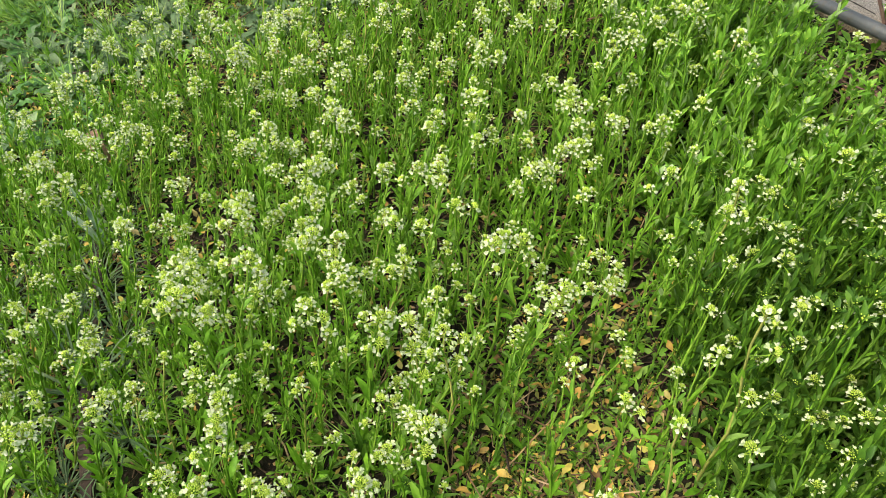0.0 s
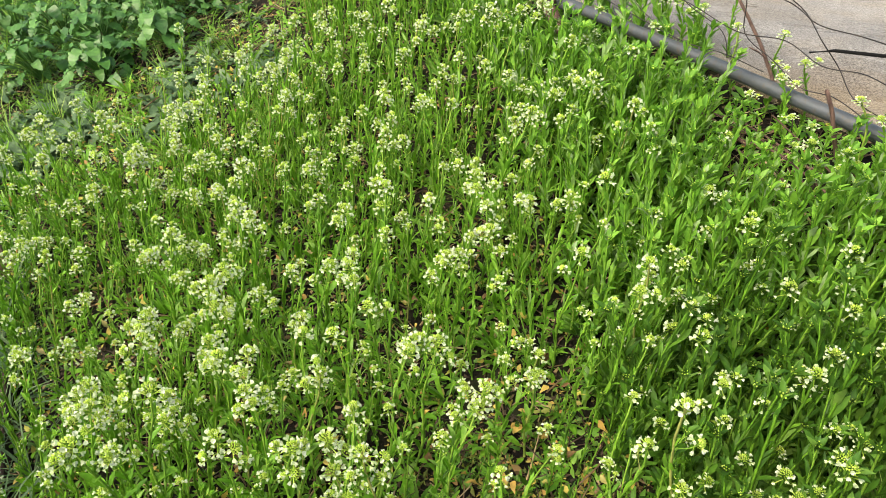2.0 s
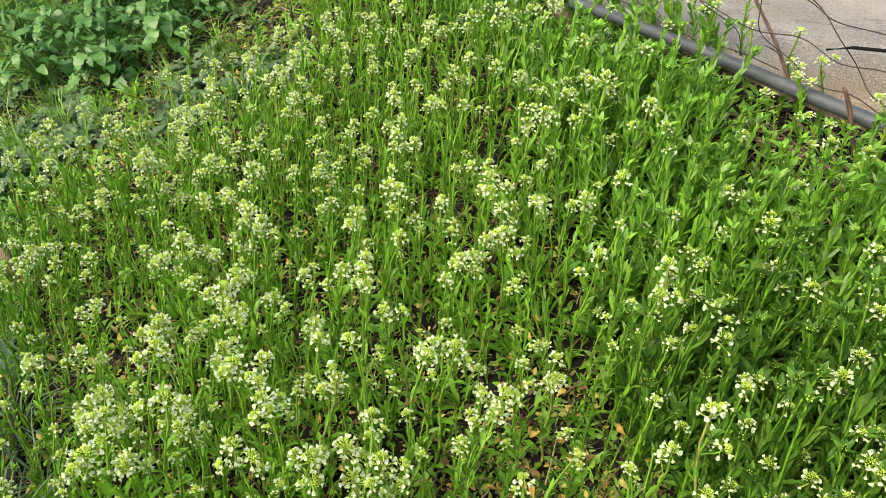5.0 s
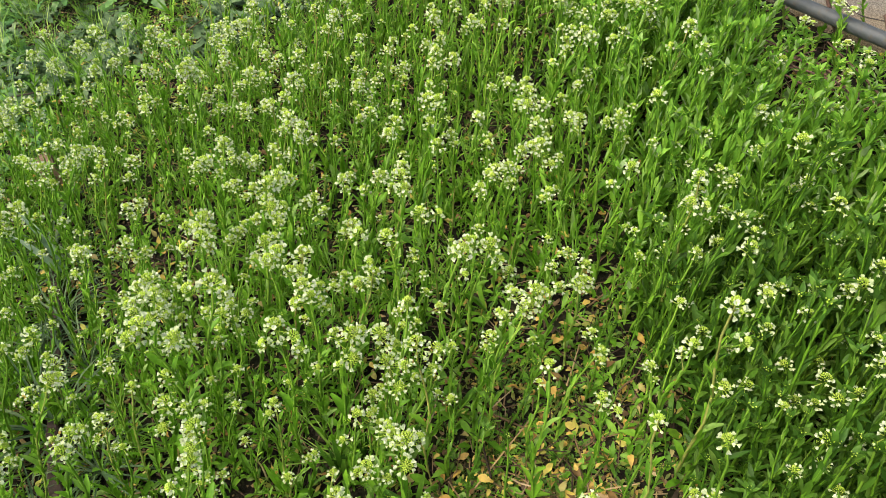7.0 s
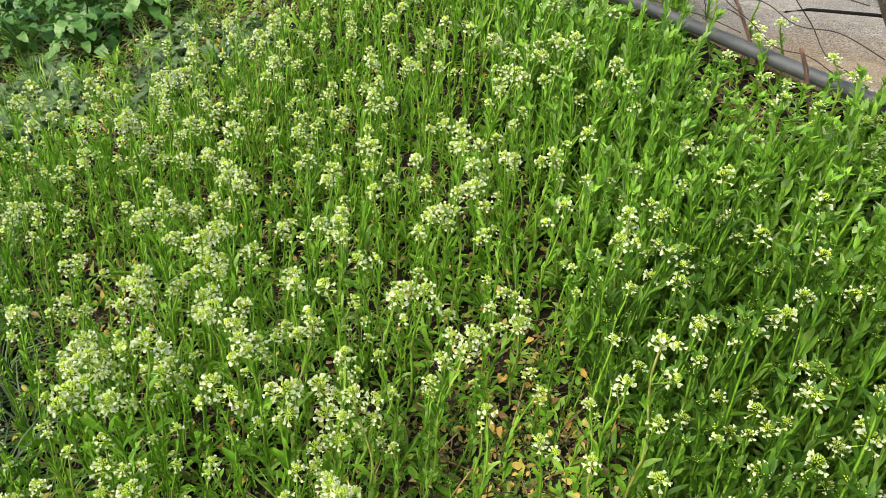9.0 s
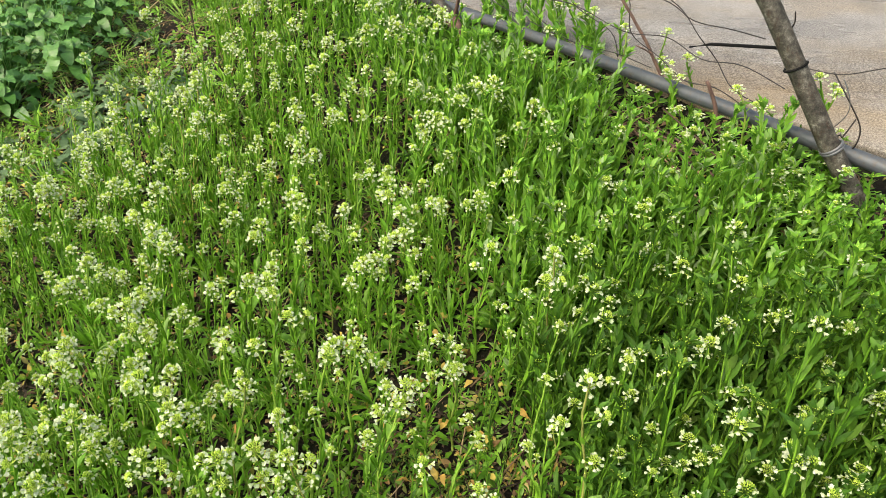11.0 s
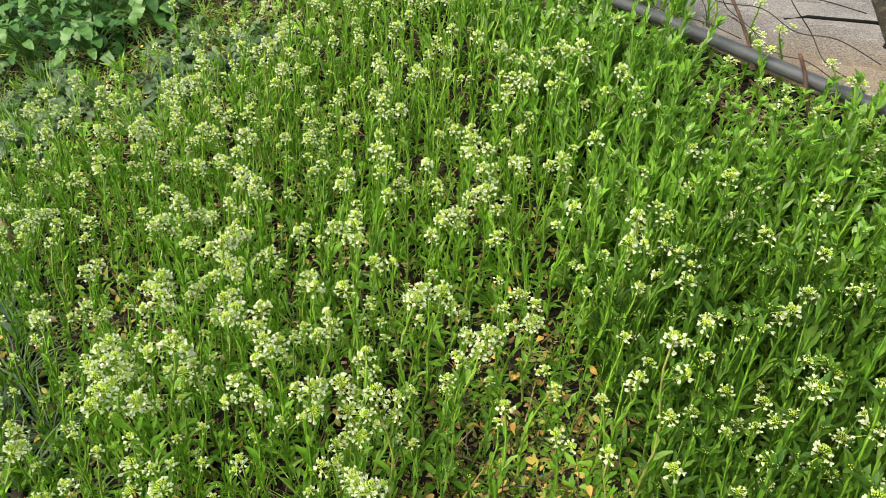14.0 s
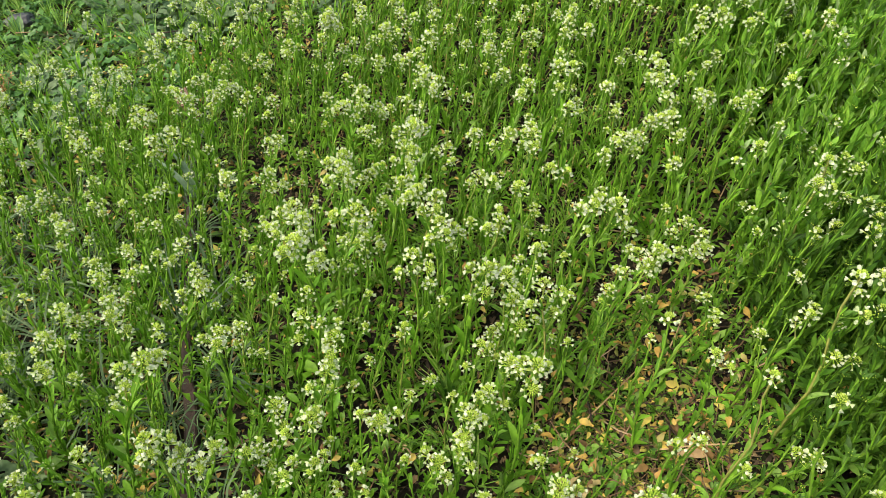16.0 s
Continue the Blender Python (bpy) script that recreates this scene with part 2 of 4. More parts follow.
# ---- mesh kit: shapes as arrays, joined by numpy ----
class Shape:
    def __init__(self):
        self.v, self.loops, self.sizes = [], [], []

    def add(self, verts, faces):
        o = len(self.v)
        self.v.extend(tuple(p) for p in verts)
        for f in faces:
            self.loops.extend(i + o for i in f)
            self.sizes.append(len(f))

    def arrays(self):
        return np.array(self.v, np.float32).reshape(-1, 3), np.array(self.loops, np.int32), np.array(self.sizes, np.int32)


def mesh_of(name, arrays, mat, smooth_shade=True):
    v, loops, sizes = arrays
    me = bpy.data.meshes.new(name)
    me.vertices.add(len(v))
    me.vertices.foreach_set("co", v.ravel())
    me.loops.add(len(loops))
    me.loops.foreach_set("vertex_index", loops)
    me.polygons.add(len(sizes))
    me.polygons.foreach_set("loop_start", np.concatenate([[0], np.cumsum(sizes)[:-1]]).astype(np.int32))
    me.polygons.foreach_set("use_smooth", np.full(len(sizes), smooth_shade))
    me.update(calc_edges=True)
    me.materials.append(mat)
    return me


def joined(pieces):
    """Arrays of many placed shapes: pairs of arrays and a 4 x 4 pose."""
    vs, ls, ss, o = [], [], [], 0
    for (v, l, s), m in pieces:
        m = np.array(m, np.float32)
        vs.append(v @ m[:3, :3].T + m[:3, 3])
        ls.append(l + o)
        ss.append(s)
        o += len(v)
    return np.concatenate(vs), np.concatenate(ls), np.concatenate(ss)


def thing(name, label, category, group="", kind=""):
    return tagged(new(name), label, category, group, kind)


def part(name, shape, mat, parent=None, label="", smooth_shade=True):
    """One mesh object from a Shape, arrays or a mesh, under a thing or a part."""
    if isinstance(shape, Shape):
        shape = shape.arrays()
    me = mesh_of(name, shape, mat, smooth_shade) if isinstance(shape, tuple) else shape
    ob = new(name, me)
    if parent:
        ob.parent = parent
    return tagged(ob, label)


def frame_of(way):
    way = Vector(way).normalized()
    side = way.cross((0, 0, 1) if abs(way.z) < 0.95 else (1, 0, 0)).normalized()
    return way, side, side.cross(way)


def tube(shape, points, radii, sides=6, caps=True):
    pts = [Vector(p) for p in points]
    if isinstance(radii, (int, float)):
        radii = [radii] * len(pts)
    vs, fs, last = [], [], None
    for i, p in enumerate(pts):
        w = (pts[min(i + 1, len(pts) - 1)] - pts[max(i - 1, 0)]).normalized()
        if last is None:
            _, a, b = frame_of(w)
        else:
            a = (last - w * last.dot(w)).normalized()
            b = w.cross(a)
        last = a
        for k in range(sides):
            t = 2 * math.pi * k / sides
            vs.append(p + (a * math.cos(t) + b * math.sin(t)) * radii[i])
    for i in range(len(pts) - 1):
        for k in range(sides):
            j = (k + 1) % sides
            fs.append((i * sides + k, i * sides + j, (i + 1) * sides + j, (i + 1) * sides + k))
    if caps:
        fs.append(tuple(range(sides))[::-1])
        fs.append(tuple((len(pts) - 1) * sides + k for k in range(sides)))
    shape.add(vs, fs)


LANCE = (0.35, 0.7, 1.0, 0.9, 0.55, 0.03)
SPOON = (0.22, 0.38, 0.8, 1.0, 0.75, 0.06)
SMALL = (0.25, 0.85, 0.9, 0.05)
HEART = (0.1, 0.95, 1.0, 0.86, 0.62, 0.32, 0.02)
BROAD = (0.05, 0.72, 0.98, 0.9, 0.97, 0.84, 0.82, 0.62, 0.54, 0.3, 0.02)
CLASP = (0.6, 0.95, 0.95, 0.35)
STRAP = (0.45, 0.85, 1.0, 0.78, 0.1)
SCOOP = (0.2, 0.36, 0.95, 0.9, 0.3)
BLADE = (0.7, 1.0, 0.75, 0.02)


def leaf(shape, base, way, length, width, profile=LANCE, droop=0.5, fold=0.25, wave=0.0, rnd=random, twist=0.0):
    """A leaf from its base: it starts along way and droops; its halves fold up from the midrib, its rim waves."""
    way, side, up = frame_of(way)
    if twist:
        q = Matrix.Rotation(twist, 3, way)
        side, up = q @ side, q @ up
    n = len(profile)
    p, step, vs, fs = Vector(base), length / (n - 1), [], []
    ph = rnd.uniform(0, 6.3)
    for i, w in enumerate(profile):
        h = width * 0.5 * w
        rim = up * (fold * h + wave * h * math.sin(ph + i * 2.4))
        rim2 = up * (fold * h + wave * h * math.sin(ph + 2 + i * 2.1))
        vs += [p - side * h + rim, p, p + side * h + rim2]
        q = Matrix.Rotation(-droop / (n - 1), 3, side)
        way, up = q @ way, q @ up
        p = p + way * step
    for i in range(n - 1):
        a = 3 * i
        fs += [(a, a + 1, a + 4, a + 3), (a + 1, a + 2, a + 5, a + 4)]
    shape.add(vs, fs)


def bud(shape, c, r, way=(0, 0, 1)):
    w, a, b = frame_of(way)
    c = Vector(c)
    shape.add([c - w * r, c + a * r * 0.85, c + (b * 0.87 - a * 0.5) * r * 0.85, c - (b * 0.87 + a * 0.5) * r * 0.85, c + w * r * 1.3],
              [(0, 2, 1), (0, 3, 2), (0, 1, 3), (4, 1, 2), (4, 2, 3), (4, 3, 1)])


def blossom(shape, c, way, size, rnd):
    """Four rounded petals spreading from a point."""
    w, a, b = frame_of(way)
    turn, c = rnd.uniform(0, 1.57), Vector(c)
    for k in range(4):
        t = turn + k * math.pi / 2 + rnd.uniform(-0.2, 0.2)
        out, side = a * math.cos(t) + b * math.sin(t), -a * math.sin(t) + b * math.cos(t)
        spread, s = rnd.uniform(0.2, 0.45), size * rnd.uniform(0.85, 1.15)
        along = (w * (1 - spread * 0.45) + out * spread).normalized()
        tip = (along + out * 0.35 - w * 0.2).normalized()
        m = c + along * s * 0.55
        e = m + tip * s * 0.45
        shape.add([c - side * s * 0.08, c + side * s * 0.08, m + side * s * 0.36, e + side * s * 0.24, e - side * s * 0.24, m - side * s * 0.36],
                  [(0, 1, 2, 5), (5, 2, 3, 4)])


def flower_head(green, white, top, way, r, rnd, count):
    """A raceme's crown: a tight dome of lime buds, and open flowers on short stalks that spread and hang round it."""
    w, a, b = frame_of(way)
    for i in range(count):
        f = i / count
        t = i * 2.399 + rnd.uniform(-0.35, 0.35)
        polar = radians(106 - 58 * f + rnd.uniform(-11, 11))
        out = (a * math.cos(t) + b * math.sin(t)) * math.sin(polar) + w * math.cos(polar)
        start = top - w * r * (0.85 - 0.75 * f)
        reach = r * (0.8 - 0.16 * f) * rnd.uniform(0.7, 1.15)
        end = start + (out + w * 0.25).normalized() * reach
        tube(green, [start, end], [0.0009, 0.0013], 3, False)
        blossom(white, end - out * 0.001, (out - w * 0.3 * (1 - f)).normalized(), (0.0058 + 0.08 * r) * rnd.uniform(0.75, 1.15), rnd)
    n = 12 + int(r * 800)
    for i in range(n):
        t, f = i * 2.399, math.sqrt((i + 0.5) / n)
        p = top + (a * math.cos(t) + b * math.sin(t)) * r * 0.5 * f + w * r * (0.42 - 0.36 * f * f)
        bud(green, p, rnd.uniform(0.0021, 0.0031), (p - top + w * r).normalized())


def stem_line(h, rnd, sway):
    t, k = rnd.uniform(0, 6.3), rnd.uniform(0.6, 1.4)
    return [Vector((sway * (i / 7) ** 2 * math.cos(t) + 0.006 * math.sin(k * i + t), sway * (i / 7) ** 2 * math.sin(t) + 0.006 * math.cos(k * i * 1.2), h * i / 7)) for i in range(8)]


def on_line(line, f):
    x = f * (len(line) - 1)
    i = min(int(x), len(line) - 2)
    return line[i].lerp(line[i + 1], x - i), (line[i + 1] - line[i]).normalized()


def flowering_kind(seed, h, leaves, head, count, side_heads, leaf_len):
    """Shapes of one flowering plant: stem, leaves, green and white of its heads."""
    rnd = random.Random(seed)
    line = stem_line(h, rnd, rnd.uniform(0.01, 0.05))
    stem, green, white, blades = Shape(), Shape(), Shape(), []
    tube(stem, line, [0.0034 - 0.0015 * i / 7 for i in range(8)], 4, False)
    for i in range(leaves):
        f = 0.02 + 0.84 * i / leaves
        p, w = on_line(line, f)
        t = i * 2.399 + rnd.uniform(-0.5, 0.5)
        out = Vector((math.cos(t), math.sin(t), 0))
        one = Shape()
        n = leaf_len * (1.05 - 0.4 * f) * rnd.uniform(0.65, 1.2)
        if f < 0.12:
            leaf(one, p, out + w * rnd.uniform(0.5, 1.6), n, n * rnd.uniform(0.28, 0.38), SCOOP, rnd.uniform(0.3, 1.2), 0.3, 0.2, rnd, rnd.uniform(-0.7, 0.7))
        else:
            leaf(one, p, out + w * rnd.uniform(2.0, 6.0), n, n * rnd.uniform(0.22, 0.32), CLASP, rnd.choice((rnd.uniform(-0.5, 0.2), rnd.uniform(0.2, 0.9))), 0.5, 0.2, rnd, rnd.uniform(-0.7, 0.7))
        blades.append(one.arrays())
    top, w = on_line(line, 1.0)
    flower_head(green, white, top, w, head, rnd, count)
    heads = [(green, white)]
    for i in range(5 if count > 12 else 0):
        p, w = on_line(line, 0.84 + 0.018 * i)
        t = i * 2.4
        e = p + Vector((math.cos(t), math.sin(t), 0.6)) * head * 0.6
        tube(green, [p, e], [0.0007, 0.0006], 3, False)
        bud(green, e, 0.0024, e - p)
    for i in range(side_heads):
        p, w = on_line(line, rnd.uniform(0.8, 0.93))
        t = i * 2.2 + rnd.uniform(0, 1.2)
        e = p + Vector((math.cos(t), math.sin(t), rnd.uniform(0.6, 1.5))) * rnd.uniform(0.022, 0.036)
        mid = p.lerp(e, 0.5) + Vector((math.cos(t), math.sin(t), 0)) * 0.006
        tube(stem, [p, mid, e], [0.0014, 0.0012, 0.001], 4, False)
        g2, w2 = Shape(), Shape()
        flower_head(g2, w2, e, e - mid, head * rnd.uniform(0.6, 0.85), rnd, max(6, int(count * 0.65)))
        heads.append((g2, w2))
    return {"stem": stem.arrays(), "leaf": blades, "heads": [(g.arrays(), w.arrays()) for g, w in heads]}


def leafy_kind(seed, h, leaves, leaf_len, head):
    """A taller leafy shoot with a tuft of young leaves, buds and at times a few open flowers."""
    rnd = random.Random(seed)
    line = stem_line(h, rnd, rnd.uniform(0.02, 0.07))
    stem, green, white, blades = Shape(), Shape(), Shape(), []
    tube(stem, line, [0.0031 - 0.0013 * i / 7 for i in range(8)], 4, False)
    for i in range(leaves):
        f = 0.05 + 0.93 * i / leaves
        p, w = on_line(line, f)
        t = i * 2.399 + rnd.uniform(-0.4, 0.4)
        out = Vector((math.cos(t), math.sin(t), 0))
        one = Shape()
        n = leaf_len * (1.1 - 0.55 * f * f) * rnd.uniform(0.75, 1.2)
        leaf(one, p, out + w * (rnd.uniform(1.8, 6.0) + 2.0 * f * f), n, n * rnd.uniform(0.15, 0.23), STRAP, rnd.choice((rnd.uniform(-0.4, 0.3), rnd.uniform(0.0, 0.8))), 0.4, 0.3, rnd, rnd.uniform(-0.8, 0.8))
        blades.append(one.arrays())
    top, w = on_line(line, 1.0)
    for i in range(7):
        t = i * 2.399
        one = Shape()
        n = leaf_len * rnd.uniform(0.45, 0.75)
        leaf(one, top - w * 0.012, Vector((math.cos(t), math.sin(t), 0)) + w * rnd.uniform(2.0, 5.0), n, n * rnd.uniform(0.22, 0.3), STRAP, rnd.uniform(0.1, 0.8), 0.4, 0.2, rnd)
        blades.append(one.arrays())
    if head:
        flower_head(green, white, top + w * 0.006, w, head, rnd, 12)
    else:
        for i in range(7):
            t = i * 2.399
            bud(green, top + Vector((math.cos(t), math.sin(t), 0.5 + 0.05 * i)) * 0.004 * math.sqrt(i + 1) * 0.6, 0.0022)
    return {"stem": stem.arrays(), "leaf": blades, "heads": [(green.arrays(), white.arrays() if head else None)]}


FLOWERING = [flowering_kind(10 + i, h, n, r, c, s, l) for i, (h, n, r, c, s, l) in enumerate((
    (0.40, 20, 0.021, 13, 0, 0.048), (0.38, 19, 0.019, 11, 1, 0.046), (0.39, 20, 0.020, 12, 1, 0.046), (0.37, 19, 0.018, 11, 0, 0.044),
    (0.40, 21, 0.027, 19, 1, 0.052), (0.42, 21, 0.025, 17, 2, 0.052), (0.43, 21, 0.023, 16, 3, 0.05), (0.41, 20, 0.025, 17, 2, 0.05)))]
SLIGHT = [flowering_kind(25 + i, h, n, r, c, s, l) for i, (h, n, r, c, s, l) in enumerate((
    (0.40, 17, 0.016, 9, 0, 0.044), (0.41, 18, 0.0175, 10, 1, 0.046), (0.38, 16, 0.0145, 8, 0, 0.042), (0.40, 18, 0.0155, 8, 0, 0.046), (0.39, 17, 0.0175, 10, 0, 0.044)))]
SHOOTS = [leafy_kind(55 + i, h, n, l, 0) for i, (h, n, l) in enumerate(((0.40, 19, 0.044), (0.41, 20, 0.048), (0.38, 18, 0.042)))]
LEAFY = [leafy_kind(40 + i, h, n, l, r) for i, (h, n, l, r) in enumerate((
    (0.40, 27, 0.056, 0), (0.43, 29, 0.06, 0.019), (0.36, 25, 0.053, 0.021), (0.41, 28, 0.058, 0), (0.38, 26, 0.055, 0.023), (0.44, 29, 0.062, 0)))]
MATS = {"stem": M_STEM, "leaf": M_LEAF, "flower_head": M_BUD, "petals": M_PETAL}
# leaves here carry painted shade on top of their deep green
MATS_DEEP_SHADED = {"stem": M_STALK, "leaf": M_DEEP_SHADED, "flower_head": M_BUD, "petals": M_PETAL}
MATS_LEAFY = {"stem": M_STALK, "leaf": M_FRESH, "flower_head": M_BUD, "petals": M_PETAL}


# ---- ground ----
def build_ground():
    fine = list(np.arange(-2.0, 6.001, 0.06))
    far = [0.4, 1, 2, 4, 8, 16, 40, 120, 400]
    us = [-2.0 - f for f in far[::-1]] + fine + [6.0 + f for f in far]
    fv = list(np.arange(-3.0, 3.001, 0.05))
    vs = [-3.0 - f for f in far[::-1]] + fv + [3.0 + f for f in far]
    s = Shape()
    n = len(vs)
    s.add([at(u, v, height(u, v) if abs(u) < 8 and abs(v) < 5 else bank(u, v)) for u in us for v in vs],
          [(i * n + j, i * n + j + 1, (i + 1) * n + j + 1, (i + 1) * n + j) for i in range(len(us) - 1) for j in range(n - 1)])
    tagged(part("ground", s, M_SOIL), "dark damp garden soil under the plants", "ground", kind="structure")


def build_pavement():
    """A worn concrete yard past the fence, with a broken edge."""
    s, rnd = Shape(), random.Random(5)
    us = [-25, -8] + list(np.arange(-2, 6, 0.12)) + [9, 26]
    rows = []
    for u in us:
        e = FENCE_V + 0.113 + 0.044 * noise.noise((u * 1.9, 0, 0)) + 0.026 * noise.noise((u * 8, 2, 0)) + 0.05 * smooth(1.7, 3.4, u)
        rows.append([at(u, e + 0.004, 0.14), at(u, e, 0.249), at(u, e + 0.011, 0.26), at(u, e + 0.22, 0.264), at(u, 3.2, 0.267), at(u, 26, 0.267), at(u, 26, 0.14)])
    n = 7
    s.add([p for r in rows for p in r], [(i * n + j, (i + 1) * n + j, (i + 1) * n + j + 1, i * n + j + 1) for i in range(len(us) - 1) for j in range(n - 1)])
    tagged(part("pavement", s, M_CONCRETE), "wet worn concrete yard with brown silt", "pavement", kind="structure")


build_ground()
build_pavement()


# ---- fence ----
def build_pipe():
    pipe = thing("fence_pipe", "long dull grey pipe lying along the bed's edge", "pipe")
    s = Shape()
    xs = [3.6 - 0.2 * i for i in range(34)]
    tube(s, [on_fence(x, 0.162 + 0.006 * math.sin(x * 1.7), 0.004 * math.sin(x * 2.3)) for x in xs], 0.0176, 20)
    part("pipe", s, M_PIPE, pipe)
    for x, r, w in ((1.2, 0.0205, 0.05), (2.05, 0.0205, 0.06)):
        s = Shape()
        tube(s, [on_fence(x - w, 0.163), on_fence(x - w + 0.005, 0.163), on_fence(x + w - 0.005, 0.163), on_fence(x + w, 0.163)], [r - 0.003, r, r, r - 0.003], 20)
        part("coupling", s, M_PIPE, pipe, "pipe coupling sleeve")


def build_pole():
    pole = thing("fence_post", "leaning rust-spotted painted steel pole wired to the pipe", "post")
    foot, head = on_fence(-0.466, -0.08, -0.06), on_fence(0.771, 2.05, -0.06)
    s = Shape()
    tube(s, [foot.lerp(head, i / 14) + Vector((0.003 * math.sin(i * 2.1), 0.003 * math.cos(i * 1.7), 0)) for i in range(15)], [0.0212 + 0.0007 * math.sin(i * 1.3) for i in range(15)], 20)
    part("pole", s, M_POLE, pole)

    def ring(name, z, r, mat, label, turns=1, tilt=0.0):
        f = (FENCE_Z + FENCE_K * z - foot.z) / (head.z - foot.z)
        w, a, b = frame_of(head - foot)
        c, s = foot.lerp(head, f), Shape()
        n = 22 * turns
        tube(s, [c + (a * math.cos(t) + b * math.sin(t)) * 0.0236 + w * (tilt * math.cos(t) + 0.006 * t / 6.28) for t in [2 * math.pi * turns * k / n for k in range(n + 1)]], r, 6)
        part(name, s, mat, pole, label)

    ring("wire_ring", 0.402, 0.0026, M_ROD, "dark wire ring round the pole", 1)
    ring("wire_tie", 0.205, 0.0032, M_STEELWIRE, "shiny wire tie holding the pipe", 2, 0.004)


build_pipe()
build_pole()

WIRES = (
    ("a", 0.0016, ((1.6, 0.36), (1.133, 0.327), (0.897, 0.313), (0.649, 0.342), (0.413, 0.311), (0.259, 0.325), (0.127, 0.302), (0.013, 0.308), (-0.13, 0.295))),
    ("b", 0.0016, ((0.7, 0.6), (0.416, 0.473), (0.249, 0.437), (0.153, 0.412), (0.041, 0.409), (-0.063, 0.415))),
    ("c", 0.0016, ((0.4, 0.66), (0.283, 0.499), (0.207, 0.422), (0.134, 0.375), (0.095, 0.3), (0.025, 0.244), (-0.052, 0.201))),
    ("d", 0.0016, ((0.56, 0.6), (0.455, 0.466), (0.392, 0.417), (0.382, 0.313), (0.291, 0.25), (0.188, 0.214), (0.098, 0.209), (-0.006, 0.2))),
)
WIRES += (
    ("e", 0.0016, ((1.134, 0.324), (1.034, 0.25), (0.818, 0.231), (0.627, 0.2), (0.458, 0.221), (0.319, 0.208))),
    ("f", 0.0012, ((1.2, 0.5), (0.966, 0.368), (0.795, 0.267), (0.69, 0.205))),
    ("g", 0.0016, ((0.9, 0.56), (0.707, 0.417), (0.599, 0.343), (0.479, 0.284), (0.443, 0.215))),
    ("i", 0.002, ((-0.243, 0.37), (-0.291, 0.322), (-0.326, 0.244), (-0.327, 0.195), (-0.313, 0.173))),
    ("j", 0.002, ((-0.31, 0.256), (-0.296, 0.213), (-0.276, 0.195), (-0.262, 0.18))),
    ("k", 0.0012, ((-0.15, 0.36), (-0.231, 0.373), (-0.279, 0.376), (-0.386, 0.438), (-0.5, 0.47))),
    ("m", 0.002, ((-0.139, 0.51), (-0.129, 0.465), (-0.1, 0.43))),
)


def rounded(points, n=5):
    """A smooth line through points."""
    out = []
    for i in range(len(points) - 1):
        p0, p1, p2, p3 = points[max(i - 1, 0)], points[i], points[i + 1], points[min(i + 2, len(points) - 1)]
        for k in range(n):
            t = k / n
            out.append(0.5 * ((2 * p1) + (p2 - p0) * t + (2 * p0 - 5 * p1 + 4 * p2 - p3) * t * t + (3 * p1 - p0 - 3 * p2 + p3) * t * t * t))
    return out + [points[-1]]


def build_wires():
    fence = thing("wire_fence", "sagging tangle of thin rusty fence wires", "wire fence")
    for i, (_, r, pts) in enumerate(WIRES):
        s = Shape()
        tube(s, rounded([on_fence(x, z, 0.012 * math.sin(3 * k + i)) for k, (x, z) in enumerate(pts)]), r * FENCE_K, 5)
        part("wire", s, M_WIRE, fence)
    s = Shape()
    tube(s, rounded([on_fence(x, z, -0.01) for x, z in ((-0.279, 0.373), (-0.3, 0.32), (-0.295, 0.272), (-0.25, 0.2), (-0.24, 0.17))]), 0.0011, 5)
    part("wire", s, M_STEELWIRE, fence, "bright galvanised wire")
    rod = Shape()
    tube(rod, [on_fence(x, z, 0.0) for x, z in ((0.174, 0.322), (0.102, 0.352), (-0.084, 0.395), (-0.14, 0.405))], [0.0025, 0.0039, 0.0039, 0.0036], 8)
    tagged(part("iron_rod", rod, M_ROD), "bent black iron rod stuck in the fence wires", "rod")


build_wires()


def stick(name, label, category, pts, radii, mat, sides=8, twigs=0, seed=1):
    rnd = random.Random(seed)
    ob = thing(name, label, category)
    s = Shape()
    line = rounded(pts, 4)
    tube(s, [p + Vector((rnd.uniform(-1, 1), rnd.uniform(-1, 1), 0)) * radii[0] * 0.2 for p in line], [radii[0] + (radii[1] - radii[0]) * k / (len(line) - 1) for k in range(len(line))], sides)
    part("stem", s, mat, ob)
    for _ in range(twigs):
        p = line[rnd.randrange(len(line) // 4, len(line) - 1)]
        e = p + Vector((rnd.uniform(-1, 1), rnd.uniform(-1, 1), rnd.uniform(0.2, 1))) * 0.05
        s = Shape()
        tube(s, [p, p.lerp(e, 0.5) + Vector((0, 0, 0.004)), e], [radii[1], radii[1] * 0.8, radii[1] * 0.5], 5)
        part("twig", s, mat, ob)
    return ob


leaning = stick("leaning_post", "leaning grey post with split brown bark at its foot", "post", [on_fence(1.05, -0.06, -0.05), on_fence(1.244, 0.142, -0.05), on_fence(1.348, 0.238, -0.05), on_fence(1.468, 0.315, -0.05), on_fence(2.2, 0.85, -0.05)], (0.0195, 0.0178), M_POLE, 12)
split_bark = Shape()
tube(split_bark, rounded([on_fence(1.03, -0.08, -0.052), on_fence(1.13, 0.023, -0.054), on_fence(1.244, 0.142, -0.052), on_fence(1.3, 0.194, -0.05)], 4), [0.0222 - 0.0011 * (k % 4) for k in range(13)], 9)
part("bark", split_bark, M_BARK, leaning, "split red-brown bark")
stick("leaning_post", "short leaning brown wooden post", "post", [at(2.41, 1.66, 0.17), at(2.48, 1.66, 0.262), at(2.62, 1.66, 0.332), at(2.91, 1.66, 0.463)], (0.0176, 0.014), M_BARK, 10)
